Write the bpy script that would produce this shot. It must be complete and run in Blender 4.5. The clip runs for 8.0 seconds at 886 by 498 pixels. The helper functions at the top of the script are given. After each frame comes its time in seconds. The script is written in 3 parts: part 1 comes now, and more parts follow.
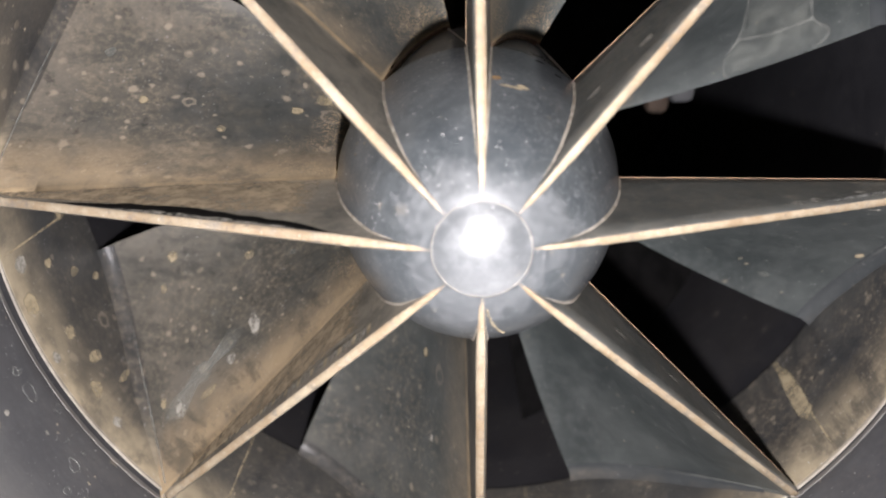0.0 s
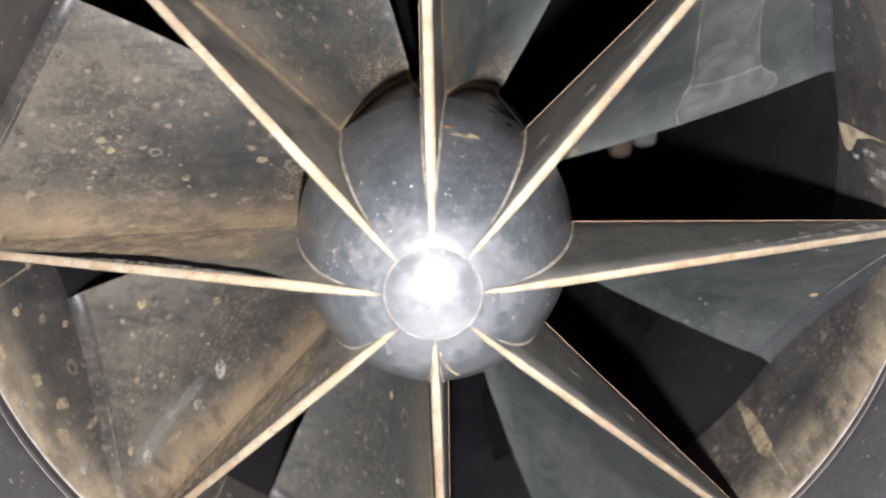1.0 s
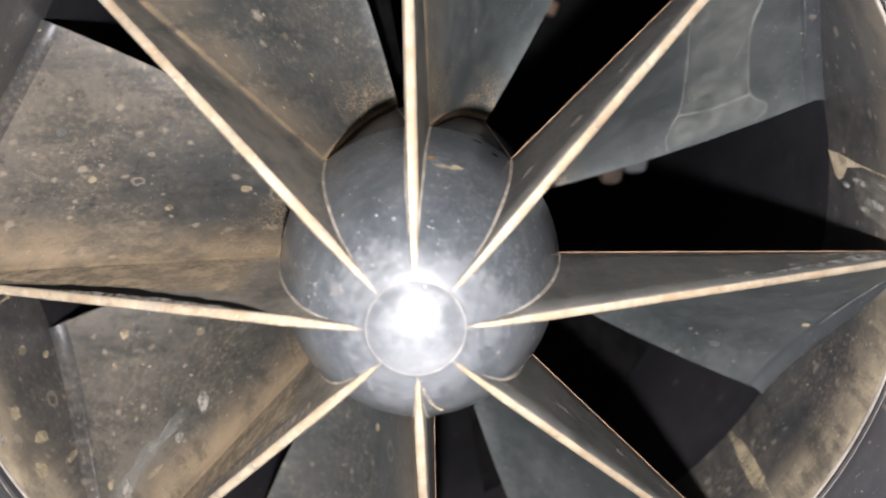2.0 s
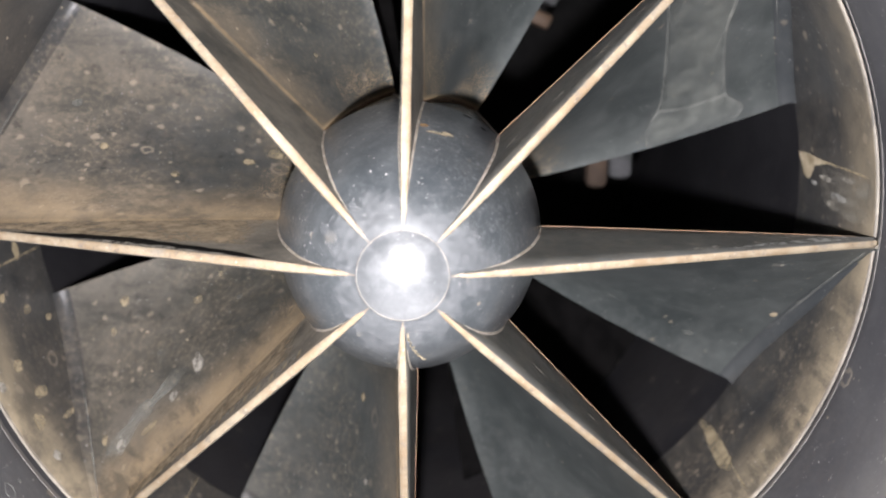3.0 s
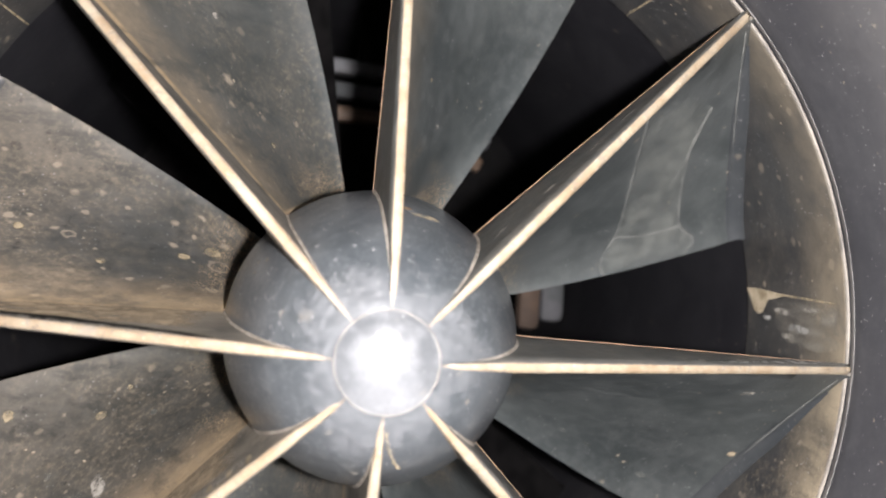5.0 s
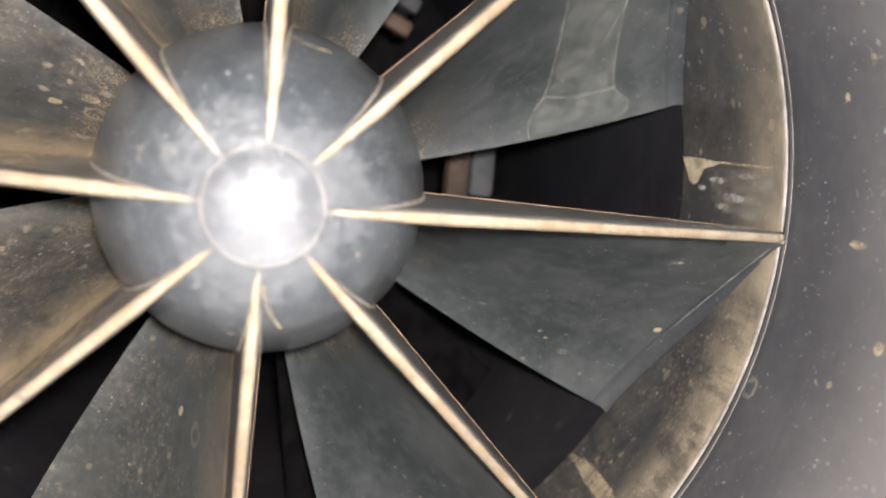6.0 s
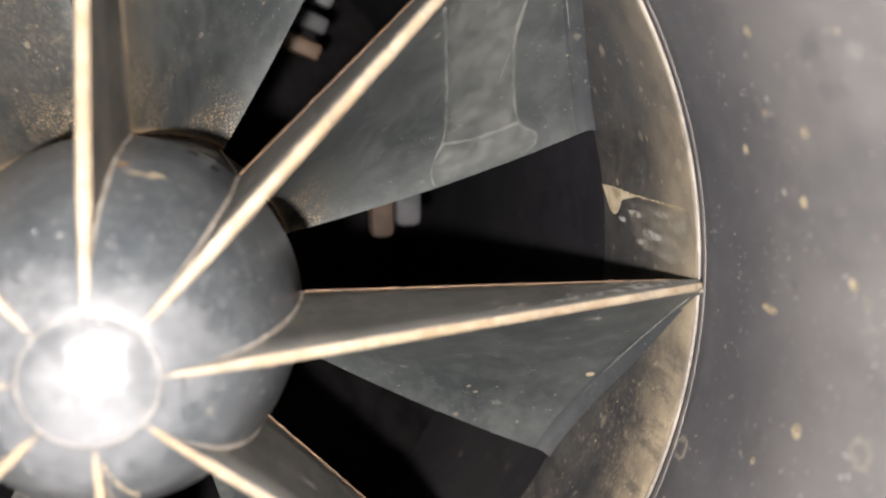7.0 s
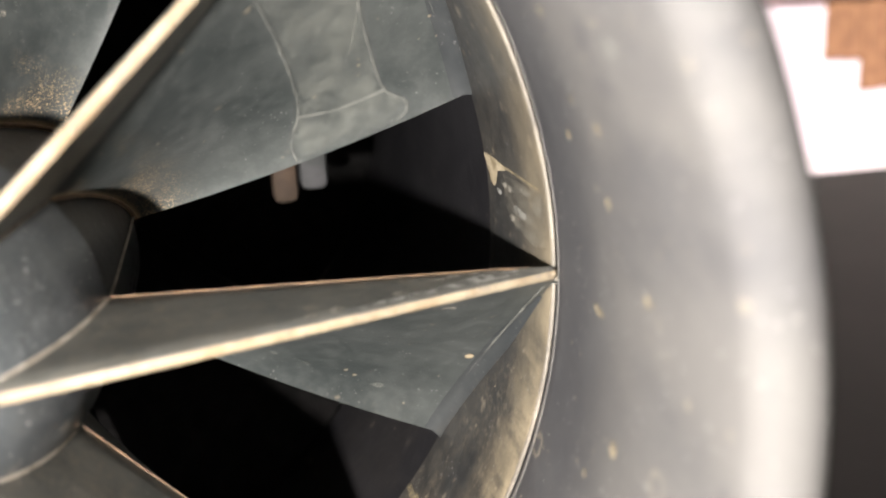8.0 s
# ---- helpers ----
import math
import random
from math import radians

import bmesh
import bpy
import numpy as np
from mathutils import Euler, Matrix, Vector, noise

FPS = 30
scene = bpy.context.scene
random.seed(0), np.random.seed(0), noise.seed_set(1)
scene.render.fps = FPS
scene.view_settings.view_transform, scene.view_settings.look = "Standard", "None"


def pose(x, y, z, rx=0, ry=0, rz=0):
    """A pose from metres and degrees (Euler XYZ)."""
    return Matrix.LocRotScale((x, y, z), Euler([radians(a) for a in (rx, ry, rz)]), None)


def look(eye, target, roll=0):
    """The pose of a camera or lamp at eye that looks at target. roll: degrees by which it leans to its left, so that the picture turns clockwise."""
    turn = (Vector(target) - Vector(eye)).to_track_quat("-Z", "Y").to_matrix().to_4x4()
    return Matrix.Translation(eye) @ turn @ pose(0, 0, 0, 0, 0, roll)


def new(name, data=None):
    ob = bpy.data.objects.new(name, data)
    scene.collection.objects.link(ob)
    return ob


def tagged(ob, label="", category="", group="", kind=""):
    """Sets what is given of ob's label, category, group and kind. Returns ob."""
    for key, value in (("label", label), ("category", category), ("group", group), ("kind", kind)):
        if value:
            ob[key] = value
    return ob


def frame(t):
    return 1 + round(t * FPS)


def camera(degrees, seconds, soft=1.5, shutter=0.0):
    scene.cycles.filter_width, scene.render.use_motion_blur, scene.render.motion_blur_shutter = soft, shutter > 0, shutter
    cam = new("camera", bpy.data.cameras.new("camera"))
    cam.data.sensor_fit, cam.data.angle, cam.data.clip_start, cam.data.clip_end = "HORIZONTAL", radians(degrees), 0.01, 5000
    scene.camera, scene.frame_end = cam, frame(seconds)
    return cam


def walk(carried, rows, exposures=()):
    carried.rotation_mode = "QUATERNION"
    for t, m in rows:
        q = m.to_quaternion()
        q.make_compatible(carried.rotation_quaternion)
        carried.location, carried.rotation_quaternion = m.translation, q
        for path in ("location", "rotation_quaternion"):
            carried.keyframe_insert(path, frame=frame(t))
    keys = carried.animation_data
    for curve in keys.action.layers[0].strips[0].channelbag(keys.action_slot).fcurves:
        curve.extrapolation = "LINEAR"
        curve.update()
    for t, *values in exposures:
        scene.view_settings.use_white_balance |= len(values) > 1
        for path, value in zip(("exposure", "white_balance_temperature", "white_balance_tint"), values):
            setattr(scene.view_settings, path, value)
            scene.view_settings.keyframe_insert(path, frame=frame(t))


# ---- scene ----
AXIS = 1.0  # height of the pump's axis over the floor
cam = camera(53.5, 8.0, soft=2.0)
cam.data.dof.use_dof = True
cam.data.dof.focus_distance = 0.145
cam.data.dof.aperture_fstop = 17.0
walk(cam, [
    (0, pose(-0.0021, -0.1354, AXIS + 0.0390, 70.34, 2.01, 0.87)),
    (0.5, pose(0.0028, -0.1383, AXIS + 0.0391, 71.41, 2.40, 0.30)),
    (1, pose(0.0030, -0.1385, AXIS + 0.0401, 73.11, 2.43, -0.01)),
    (1.5, pose(0.0047, -0.1367, AXIS + 0.0419, 74.03, 2.84, -0.80)),
    (1.7, pose(0.0048, -0.1357, AXIS + 0.0415, 74.27, 2.75, -0.63)),
    (2.8, pose(0.0047, -0.1440, AXIS + 0.0363, 75.88, 0.59, 0.11)),
    (3, pose(0.0055, -0.1478, AXIS + 0.0319, 76.96, 0.11, -0.13)),
    (3.5, pose(0.0022, -0.1480, AXIS + 0.0259, 79.16, -1.24, -2.41)),
    (4, pose(-0.0110, -0.1363, AXIS + 0.0157, 84.43, -2.91, -7.83)),
    (4.2, pose(-0.0125, -0.1361, AXIS + 0.0168, 85.47, -2.86, -8.65)),
    (5.3, pose(-0.0092, -0.1353, AXIS + 0.0133, 90.17, -4.46, -9.03)),
    (5.5, pose(-0.0079, -0.1311, AXIS + 0.0112, 86.52, -4.66, -9.97)),
    (6, pose(-0.0010, -0.1238, AXIS + 0.0081, 83.36, -5.05, -11.77)),
    (6.5, pose(0.0109, -0.1213, AXIS + 0.0228, 82.52, -0.88, -12.80)),
    (7, pose(0.0152, -0.1146, AXIS + 0.0265, 80.24, 1.09, -13.22)),
    (7.2, pose(0.0195, -0.1074, AXIS + 0.0312, 78.50, 1.21, -13.71)),
    (7.5, pose(0.0341, -0.1134, AXIS + 0.0368, 77.47, 2.68, -12.39)),
    (8, pose(0.0428, -0.1091, AXIS + 0.0329, 75.23, 2.89, -12.32)),
], exposures=[(0.0, 0.0, 6420, 13), (1.0, 0.19, 6410, 13), (1.5, 0.19, 6400, 13), (3.0, 0.10, 6350, 13), (4.0, 0.27, 6400, 13), (5.5, 0.24, 6550, 13), (7.0, 0.30, 6830, 13), (7.5, 0.38, 6760, 9), (8.0, 0.63, 6960, 9)])

# ---- light: a small lamp held beside the lens, and weak daylight from the window ----
world = bpy.data.worlds.new("sky")
scene.world = world
world.use_nodes = True
wn = world.node_tree.nodes
sky = wn.new("ShaderNodeTexSky")
sky.sky_type, sky.sun_disc = "NISHITA", False
sky.sun_elevation, sky.sun_rotation = radians(40), radians(160)
world.node_tree.links.new(sky.outputs["Color"], wn["Background"].inputs["Color"])
wn["Background"].inputs["Strength"].default_value = 0.06

lamp_data = bpy.data.lights.new("lamp", "POINT")
lamp_data.energy, lamp_data.color, lamp_data.shadow_soft_size = 2.5, (1.0, 0.96, 0.965), 0.003
lamp = new("lamp", lamp_data)
lamp.matrix_world = pose(0.001, -0.137, AXIS + 0.015)

sun_data = bpy.data.lights.new("sun", "SUN")
sun_data.energy, sun_data.angle, sun_data.color = 5.0, radians(0.5), (1.0, 0.95, 0.93)
new("sun", sun_data).matrix_world = pose(0, 0, 8, 50, 0, -20)

day = bpy.data.lights.new("window_daylight", "AREA")
day.shape, day.size, day.size_y, day.energy, day.color = "RECTANGLE", 1.3, 1.1, 8.5, (1.0, 0.94, 0.87)
day_ob = new("window_daylight", day)
day_ob.matrix_world = look((1.55, 1.56, 1.45), (0.0, -0.4, 1.0))


# ---- materials ----
def mat(name):
    m = bpy.data.materials.new(name)
    m.use_nodes = True
    nt = m.node_tree
    return m, nt, nt.nodes["Principled BSDF"]


def link(nt, a, b):
    nt.links.new(a, b)


def place(nt):
    return nt.nodes.new("ShaderNodeNewGeometry").outputs["Position"]


def grain(nt, scale, detail=4.0, rough=0.6, stretch=None):
    n = nt.nodes.new("ShaderNodeTexNoise")
    n.inputs["Scale"].default_value, n.inputs["Detail"].default_value, n.inputs["Roughness"].default_value = scale, detail, rough
    if stretch:
        mp = nt.nodes.new("ShaderNodeMapping")
        mp.inputs["Scale"].default_value = stretch
        link(nt, place(nt), mp.inputs["Vector"])
        link(nt, mp.outputs["Vector"], n.inputs["Vector"])
    else:
        link(nt, place(nt), n.inputs["Vector"])
    return n.outputs["Fac"]


def ramp(nt, value, lo, hi, a=0.0, b=1.0):
    n = nt.nodes.new("ShaderNodeMapRange")
    n.interpolation_type = "SMOOTHSTEP"
    for key, v in (("From Min", lo), ("From Max", hi), ("To Min", a), ("To Max", b)):
        n.inputs[key].default_value = v
    link(nt, value, n.inputs["Value"])
    return n.outputs["Result"]


def calc(nt, op, a, b):
    n = nt.nodes.new("ShaderNodeMath")
    n.operation = op
    for k, v in enumerate((a, b)):
        if isinstance(v, (int, float)):
            n.inputs[k].default_value = v
        else:
            link(nt, v, n.inputs[k])
    return n.outputs[0]


def blend(nt, fac, a, b):
    n = nt.nodes.new("ShaderNodeMix")
    n.data_type = "RGBA"
    if isinstance(fac, (int, float)):
        n.inputs[0].default_value = fac
    else:
        link(nt, fac, n.inputs[0])
    for k, v in ((6, a), (7, b)):
        if isinstance(v, tuple):
            n.inputs[k].default_value = (*v, 1)
        else:
            link(nt, v, n.inputs[k])
    return n.outputs[2]


def upward(nt, lo, hi):
    """How much a surface faces up, where silt settles."""
    g = nt.nodes.new("ShaderNodeNewGeometry")
    s = nt.nodes.new("ShaderNodeSeparateXYZ")
    link(nt, g.outputs["Normal"], s.inputs[0])
    return ramp(nt, s.outputs["Z"], lo, hi)


def bumped(nt, bsdf, height, strength, depth):
    b = nt.nodes.new("ShaderNodeBump")
    b.inputs["Strength"].default_value, b.inputs["Distance"].default_value = strength, depth
    link(nt, height, b.inputs["Height"])
    link(nt, b.outputs["Normal"], bsdf.inputs["Normal"])


def warped(nt, amount):
    """Places shifted by a fine noise, so that spots get uneven outlines."""
    n = nt.nodes.new("ShaderNodeTexNoise")
    n.inputs["Scale"].default_value, n.inputs["Detail"].default_value = 650, 3
    link(nt, place(nt), n.inputs["Vector"])
    v = nt.nodes.new("ShaderNodeVectorMath")
    v.operation = "MULTIPLY_ADD"
    link(nt, n.outputs["Color"], v.inputs[0])
    v.inputs[1].default_value = (amount, amount, amount)
    link(nt, place(nt), v.inputs[2])
    return v.outputs[0]


def specks(nt, scale, size, share):
    """Scattered round specks: a share of the cells of a Voronoi pattern carries one."""
    v = nt.nodes.new("ShaderNodeTexVoronoi")
    v.inputs["Scale"].default_value = scale
    link(nt, warped(nt, 0.0014), v.inputs["Vector"])
    sep = nt.nodes.new("ShaderNodeSeparateColor")
    link(nt, v.outputs["Color"], sep.inputs[0])
    near = ramp(nt, calc(nt, "DIVIDE", v.outputs["Distance"], calc(nt, "ADD", sep.outputs[2], 0.25)), size, size * 0.45)
    return calc(nt, "MULTIPLY", near, calc(nt, "LESS_THAN", sep.outputs[0], share))


def rings(nt, scale, size, share):
    """Dried drops: thin pale rings in a share of the cells."""
    v = nt.nodes.new("ShaderNodeTexVoronoi")
    v.inputs["Scale"].default_value = scale
    link(nt, warped(nt, 0.0018), v.inputs["Vector"])
    sep = nt.nodes.new("ShaderNodeSeparateColor")
    link(nt, v.outputs["Color"], sep.inputs[0])
    off = calc(nt, "ABSOLUTE", calc(nt, "SUBTRACT", v.outputs["Distance"], calc(nt, "MULTIPLY", sep.outputs[1], size)), 0.0)
    return calc(nt, "MULTIPLY", ramp(nt, off, 0.045, 0.015), calc(nt, "LESS_THAN", sep.outputs[0], share))


def lit_crease_silt(nt, c, spread):
    """Silt packed where the blade leaves the fin and where it meets the hub. Its tan also stands in for lamp light on
    crease and flank.
    """
    uv = nt.nodes.new("ShaderNodeUVMap")
    sep = nt.nodes.new("ShaderNodeSeparateXYZ")
    link(nt, uv.outputs[0], sep.inputs[0])
    across, along = sep.outputs[0], sep.outputs[1]
    patchy = ramp(nt, grain(nt, 120, 8, 0.72), 0.34, 0.60, 0.50, 1.0)
    band = calc(nt, "MULTIPLY", ramp(nt, along, 0.42, 0.225), ramp(nt, along, 0.175, 0.212))
    line = ramp(nt, calc(nt, "ABSOLUTE", calc(nt, "SUBTRACT", along, 0.220), 0.0), 0.022, 0.0)
    crease = calc(nt, "MAXIMUM", calc(nt, "MULTIPLY", band, spread), line)
    crease = calc(nt, "MULTIPLY", calc(nt, "MULTIPLY", crease, patchy), upward(nt, -0.75, 0.30))
    crease = calc(nt, "MULTIPLY", crease, calc(nt, "LESS_THAN", across, 1.5))
    c = blend(nt, calc(nt, "MULTIPLY", crease, 0.95), c, (0.45, 0.335, 0.20))
    # lighter tan on the fin's flank: thin silt plus painted lamp light
    flank = calc(nt, "MULTIPLY", ramp(nt, along, 0.215, 0.205), ramp(nt, grain(nt, 150, 8, 0.72), 0.34, 0.60, 0.35, 1.0))
    flank = calc(nt, "MULTIPLY", flank, calc(nt, "ADD", calc(nt, "MULTIPLY", calc(nt, "LESS_THAN", across, 1.5), 0.72), 0.28))
    c = blend(nt, calc(nt, "MULTIPLY", flank, 0.45 + 0.45 * spread), c, (0.33, 0.295, 0.235))
    root = calc(nt, "MULTIPLY", ramp(nt, across, 0.40, 0.215), calc(nt, "MULTIPLY", ramp(nt, grain(nt, 90, 3), 0.42, 0.58), ramp(nt, along, 0.20, 0.26)))
    root = calc(nt, "MULTIPLY", root, ramp(nt, grain(nt, 3000, 3, 0.65), 0.54, 0.60))
    seam = calc(nt, "MULTIPLY", ramp(nt, across, 0.232, 0.215), ramp(nt, along, 0.20, 0.23))
    return blend(nt, calc(nt, "MULTIPLY", calc(nt, "MAXIMUM", root, seam), 0.95), c, (0.58, 0.43, 0.25))


def grimy(name, base, film, film_amount, silt, silt_amount, rough, up=(-0.2, 0.7), speck=0.5, spec=0.5, vane=0.0, coat=0.0, salt=0.0, crust=0.0, cloud=8.0, band=0.0, lip_tone=0.0, dried=0.0, veil=0.19, peppered=0.0):
    """Moulded dark plastic with a dried water film, settled silt and specks."""
    m, nt, p = mat(name)
    cloudy = ramp(nt, grain(nt, 38, cloud, 0.62), 0.36, 0.66)
    fine = ramp(nt, grain(nt, 420, 5, 0.7), 0.40, 0.68)
    c = blend(nt, calc(nt, "MULTIPLY", calc(nt, "ADD", calc(nt, "MULTIPLY", cloudy, 0.65), calc(nt, "MULTIPLY", fine, 0.35)), film_amount), base, film)
    settled = calc(nt, "MULTIPLY", upward(nt, *up), ramp(nt, grain(nt, 30, 10, 0.74), 0.38, 0.60, 0.06, 1.0))
    gritty = ramp(nt, grain(nt, 900, 3, 0.6), 0.35, 0.70, 0.45, 1.0)
    dirt = calc(nt, "MULTIPLY", calc(nt, "MULTIPLY", settled, gritty), silt_amount)
    c = blend(nt, dirt, c, silt)
    if dried:
        # dried mud: broad tan patches, dark washed streaks, many flecks and the rings of dried drops
        patch = ramp(nt, grain(nt, 26, 9, 0.68), 0.42, 0.64)
        c = blend(nt, calc(nt, "MULTIPLY", calc(nt, "MULTIPLY", patch, gritty), 0.34 * dried), c, (0.28, 0.24, 0.185))
        if vane:
            spread = nt.nodes.new("ShaderNodeSeparateXYZ")
            link(nt, nt.nodes.new("ShaderNodeUVMap").outputs[0], spread.inputs[0])
            outer = calc(nt, "MULTIPLY", ramp(nt, spread.outputs[0], 0.45, 0.95), ramp(nt, grain(nt, 34, 8, 0.66), 0.34, 0.62, 0.2, 1.0))
            c = blend(nt, calc(nt, "MULTIPLY", outer, 0.42 * dried), c, (0.27, 0.235, 0.19))
        washed = ramp(nt, grain(nt, 75, 8, 0.70, (1.0, 1.0, 2.6)), 0.52, 0.66)
        c = blend(nt, calc(nt, "MULTIPLY", washed, 0.70 * dried), c, base)
        pits = ramp(nt, grain(nt, 260, 6, 0.72), 0.56, 0.70)
        c = blend(nt, calc(nt, "MULTIPLY", pits, 0.65 * dried), c, (0.022, 0.023, 0.022))
        flecks = calc(nt, "MAXIMUM", specks(nt, 230, 0.26, 0.30), specks(nt, 420, 0.30, 0.22))
        flecks = calc(nt, "MAXIMUM", flecks, calc(nt, "MULTIPLY", rings(nt, 118, 0.24, 0.24), 0.75))
        c = blend(nt, calc(nt, "MULTIPLY", flecks, 0.62 * dried), c, (0.40, 0.34, 0.255))
    if vane:
        c = lit_crease_silt(nt, c, vane)
    blots = calc(nt, "MULTIPLY", calc(nt, "MAXIMUM", specks(nt, 120, 0.15, 0.20), calc(nt, "MULTIPLY", rings(nt, 105, 0.20, 0.14), 0.6)), upward(nt, -0.25, 0.35))
    c = blend(nt, calc(nt, "MULTIPLY", blots, calc(nt, "MULTIPLY", gritty, speck)), c, (0.42, 0.36, 0.27))
    dots = calc(nt, "MAXIMUM", calc(nt, "MULTIPLY", specks(nt, 210, 0.22, 0.22), 0.6), specks(nt, 700, 0.24, 0.13))
    dots = calc(nt, "MULTIPLY", dots, calc(nt, "MULTIPLY", ramp(nt, grain(nt, 60, 3), 0.42, 0.62), speck))
    c = blend(nt, dots, c, (0.50, 0.42, 0.30))
    if lip_tone:
        # patchy tone, lighter and warmer from the seam out to the lip
        far = nt.nodes.new("ShaderNodeSeparateXYZ")
        link(nt, place(nt), far.inputs[0])
        lip = calc(nt, "MULTIPLY", ramp(nt, far.outputs[1], -0.010, -0.036), ramp(nt, grain(nt, 45, 6, 0.65, (1.0, 0.5, 1.0)), 0.34, 0.60, 0.35, 1.0))
        c = blend(nt, calc(nt, "MULTIPLY", lip, lip_tone), c, (0.160, 0.154, 0.143))
        scuff = calc(nt, "MULTIPLY", ramp(nt, grain(nt, 120, 5, 0.6), 0.62, 0.74), 0.5)
        c = blend(nt, scuff, c, base)
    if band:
        # tan silt by the seam, with the golden glow there put into its colour
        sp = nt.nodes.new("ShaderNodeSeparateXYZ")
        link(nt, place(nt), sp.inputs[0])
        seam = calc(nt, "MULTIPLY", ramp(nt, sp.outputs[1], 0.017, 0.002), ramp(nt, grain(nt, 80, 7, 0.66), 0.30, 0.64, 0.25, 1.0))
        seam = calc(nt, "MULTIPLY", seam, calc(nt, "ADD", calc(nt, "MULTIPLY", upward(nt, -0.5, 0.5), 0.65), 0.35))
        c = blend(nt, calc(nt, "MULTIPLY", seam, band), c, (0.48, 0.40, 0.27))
    if crust:
        streak = calc(nt, "MULTIPLY", ramp(nt, grain(nt, 50, 7, 0.72, (1.0, 1.0, 3.5)), 0.50, 0.62), upward(nt, -0.2, 0.4))
        c = blend(nt, calc(nt, "MULTIPLY", streak, 0.55), c, base)
        scab = calc(nt, "MULTIPLY", ramp(nt, grain(nt, 900, 8, 0.75), 0.48, 0.68), ramp(nt, grain(nt, 60, 4), 0.36, 0.62))
        c = blend(nt, calc(nt, "MULTIPLY", calc(nt, "MULTIPLY", scab, upward(nt, -0.5, 0.3)), crust), c, (0.36, 0.30, 0.215))
    if peppered:
        pepper = calc(nt, "MULTIPLY", ramp(nt, grain(nt, 1500, 5, 0.7), 0.48, 0.68), ramp(nt, grain(nt, 70, 5), 0.34, 0.62, 0.3, 1.0))
        c = blend(nt, calc(nt, "MULTIPLY", pepper, peppered), c, (0.30, 0.31, 0.315))
        rubbed = ramp(nt, grain(nt, 240, 7, 0.75), 0.55, 0.66)
        c = blend(nt, calc(nt, "MULTIPLY", rubbed, 0.5), c, base)
    if salt:
        c = blend(nt, calc(nt, "MULTIPLY", calc(nt, "MAXIMUM", specks(nt, 1700, 0.30, 0.20), specks(nt, 1000, 0.22, 0.12)), calc(nt, "MULTIPLY", ramp(nt, grain(nt, 90, 5), 0.40, 0.62), salt)), c, (0.60, 0.59, 0.57))
    p.inputs["Coat Weight"].default_value, p.inputs["Coat Roughness"].default_value = coat, veil
    link(nt, c, p.inputs["Base Color"])
    r = calc(nt, "ADD", rough, calc(nt, "MULTIPLY", calc(nt, "ADD", dirt, calc(nt, "MULTIPLY", fine, 0.25)), 0.4))
    link(nt, r, p.inputs["Roughness"])
    p.inputs["Specular IOR Level"].default_value = spec
    h = calc(nt, "ADD", calc(nt, "MULTIPLY", grain(nt, 700, 4, 0.7), 0.5), calc(nt, "ADD", calc(nt, "MULTIPLY", grain(nt, 140, 3), 0.8), dots))
    bumped(nt, p, h, 0.25, 0.0006)
    return m


SILT = (0.34, 0.27, 0.18)
M_VANE = grimy("vane_plastic", (0.040, 0.047, 0.047), (0.136, 0.147, 0.143), 0.58, SILT, 0.14, 0.38, speck=0.5, vane=0.22, salt=0.30, crust=0.18, cloud=3.0)
M_MUDDY = grimy("muddy_vane_plastic", (0.044, 0.048, 0.046), (0.140, 0.139, 0.130), 0.60, SILT, 0.26, 0.42, speck=0.45, vane=0.62, salt=0.35, crust=0.34, cloud=5.0, dried=1.0)
M_SPOTTED = grimy("spotted_vane_plastic", (0.038, 0.041, 0.038), (0.120, 0.122, 0.112), 0.60, SILT, 0.13, 0.42, speck=1.0, vane=0.72, salt=0.40, crust=0.26, cloud=5.0, dried=0.9)
M_DUSTY = grimy("dusty_vane_plastic", (0.038, 0.045, 0.045), (0.120, 0.128, 0.124), 0.45, SILT, 0.12, 0.40, speck=0.7, vane=0.26, salt=0.30, crust=0.26, cloud=4.0, dried=0.4)
M_HUB = grimy("hub_plastic", (0.032, 0.040, 0.045), (0.150, 0.162, 0.168), 0.50, SILT, 0.08, 0.44, speck=0.35, spec=1.0, coat=1.0, salt=0.8, cloud=9.0, veil=0.24, peppered=0.30)
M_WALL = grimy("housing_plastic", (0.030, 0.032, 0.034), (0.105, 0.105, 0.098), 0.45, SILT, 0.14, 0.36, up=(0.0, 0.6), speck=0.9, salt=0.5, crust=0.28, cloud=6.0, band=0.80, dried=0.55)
M_NOZZLE = grimy("nozzle_plastic", (0.056, 0.057, 0.062), (0.124, 0.125, 0.126), 0.5, SILT, 0.06, 0.70, speck=0.8, salt=0.6, spec=0.22, cloud=7.0, lip_tone=0.50)
M_BEAD = grimy("bead_plastic", (0.16, 0.15, 0.135), (0.46, 0.42, 0.35), 0.9, SILT, 0.4, 0.55, speck=0.5, spec=0.25)
M_HOLLOW = grimy("fillet_plastic", (0.036, 0.041, 0.044), (0.100, 0.104, 0.102), 0.40, SILT, 0.20, 0.60, up=(0.0, 0.6), speck=0.4, salt=0.3, spec=0.3)
# cap film made paler than the hub's, to carry the lamp's glare
M_CAP = grimy("cap_plastic_glare", (0.060, 0.068, 0.073), (0.290, 0.300, 0.306), 0.80, SILT, 0.03, 0.36, speck=0.3, spec=1.0, coat=1.0, salt=0.8, cloud=9.0, veil=0.40)
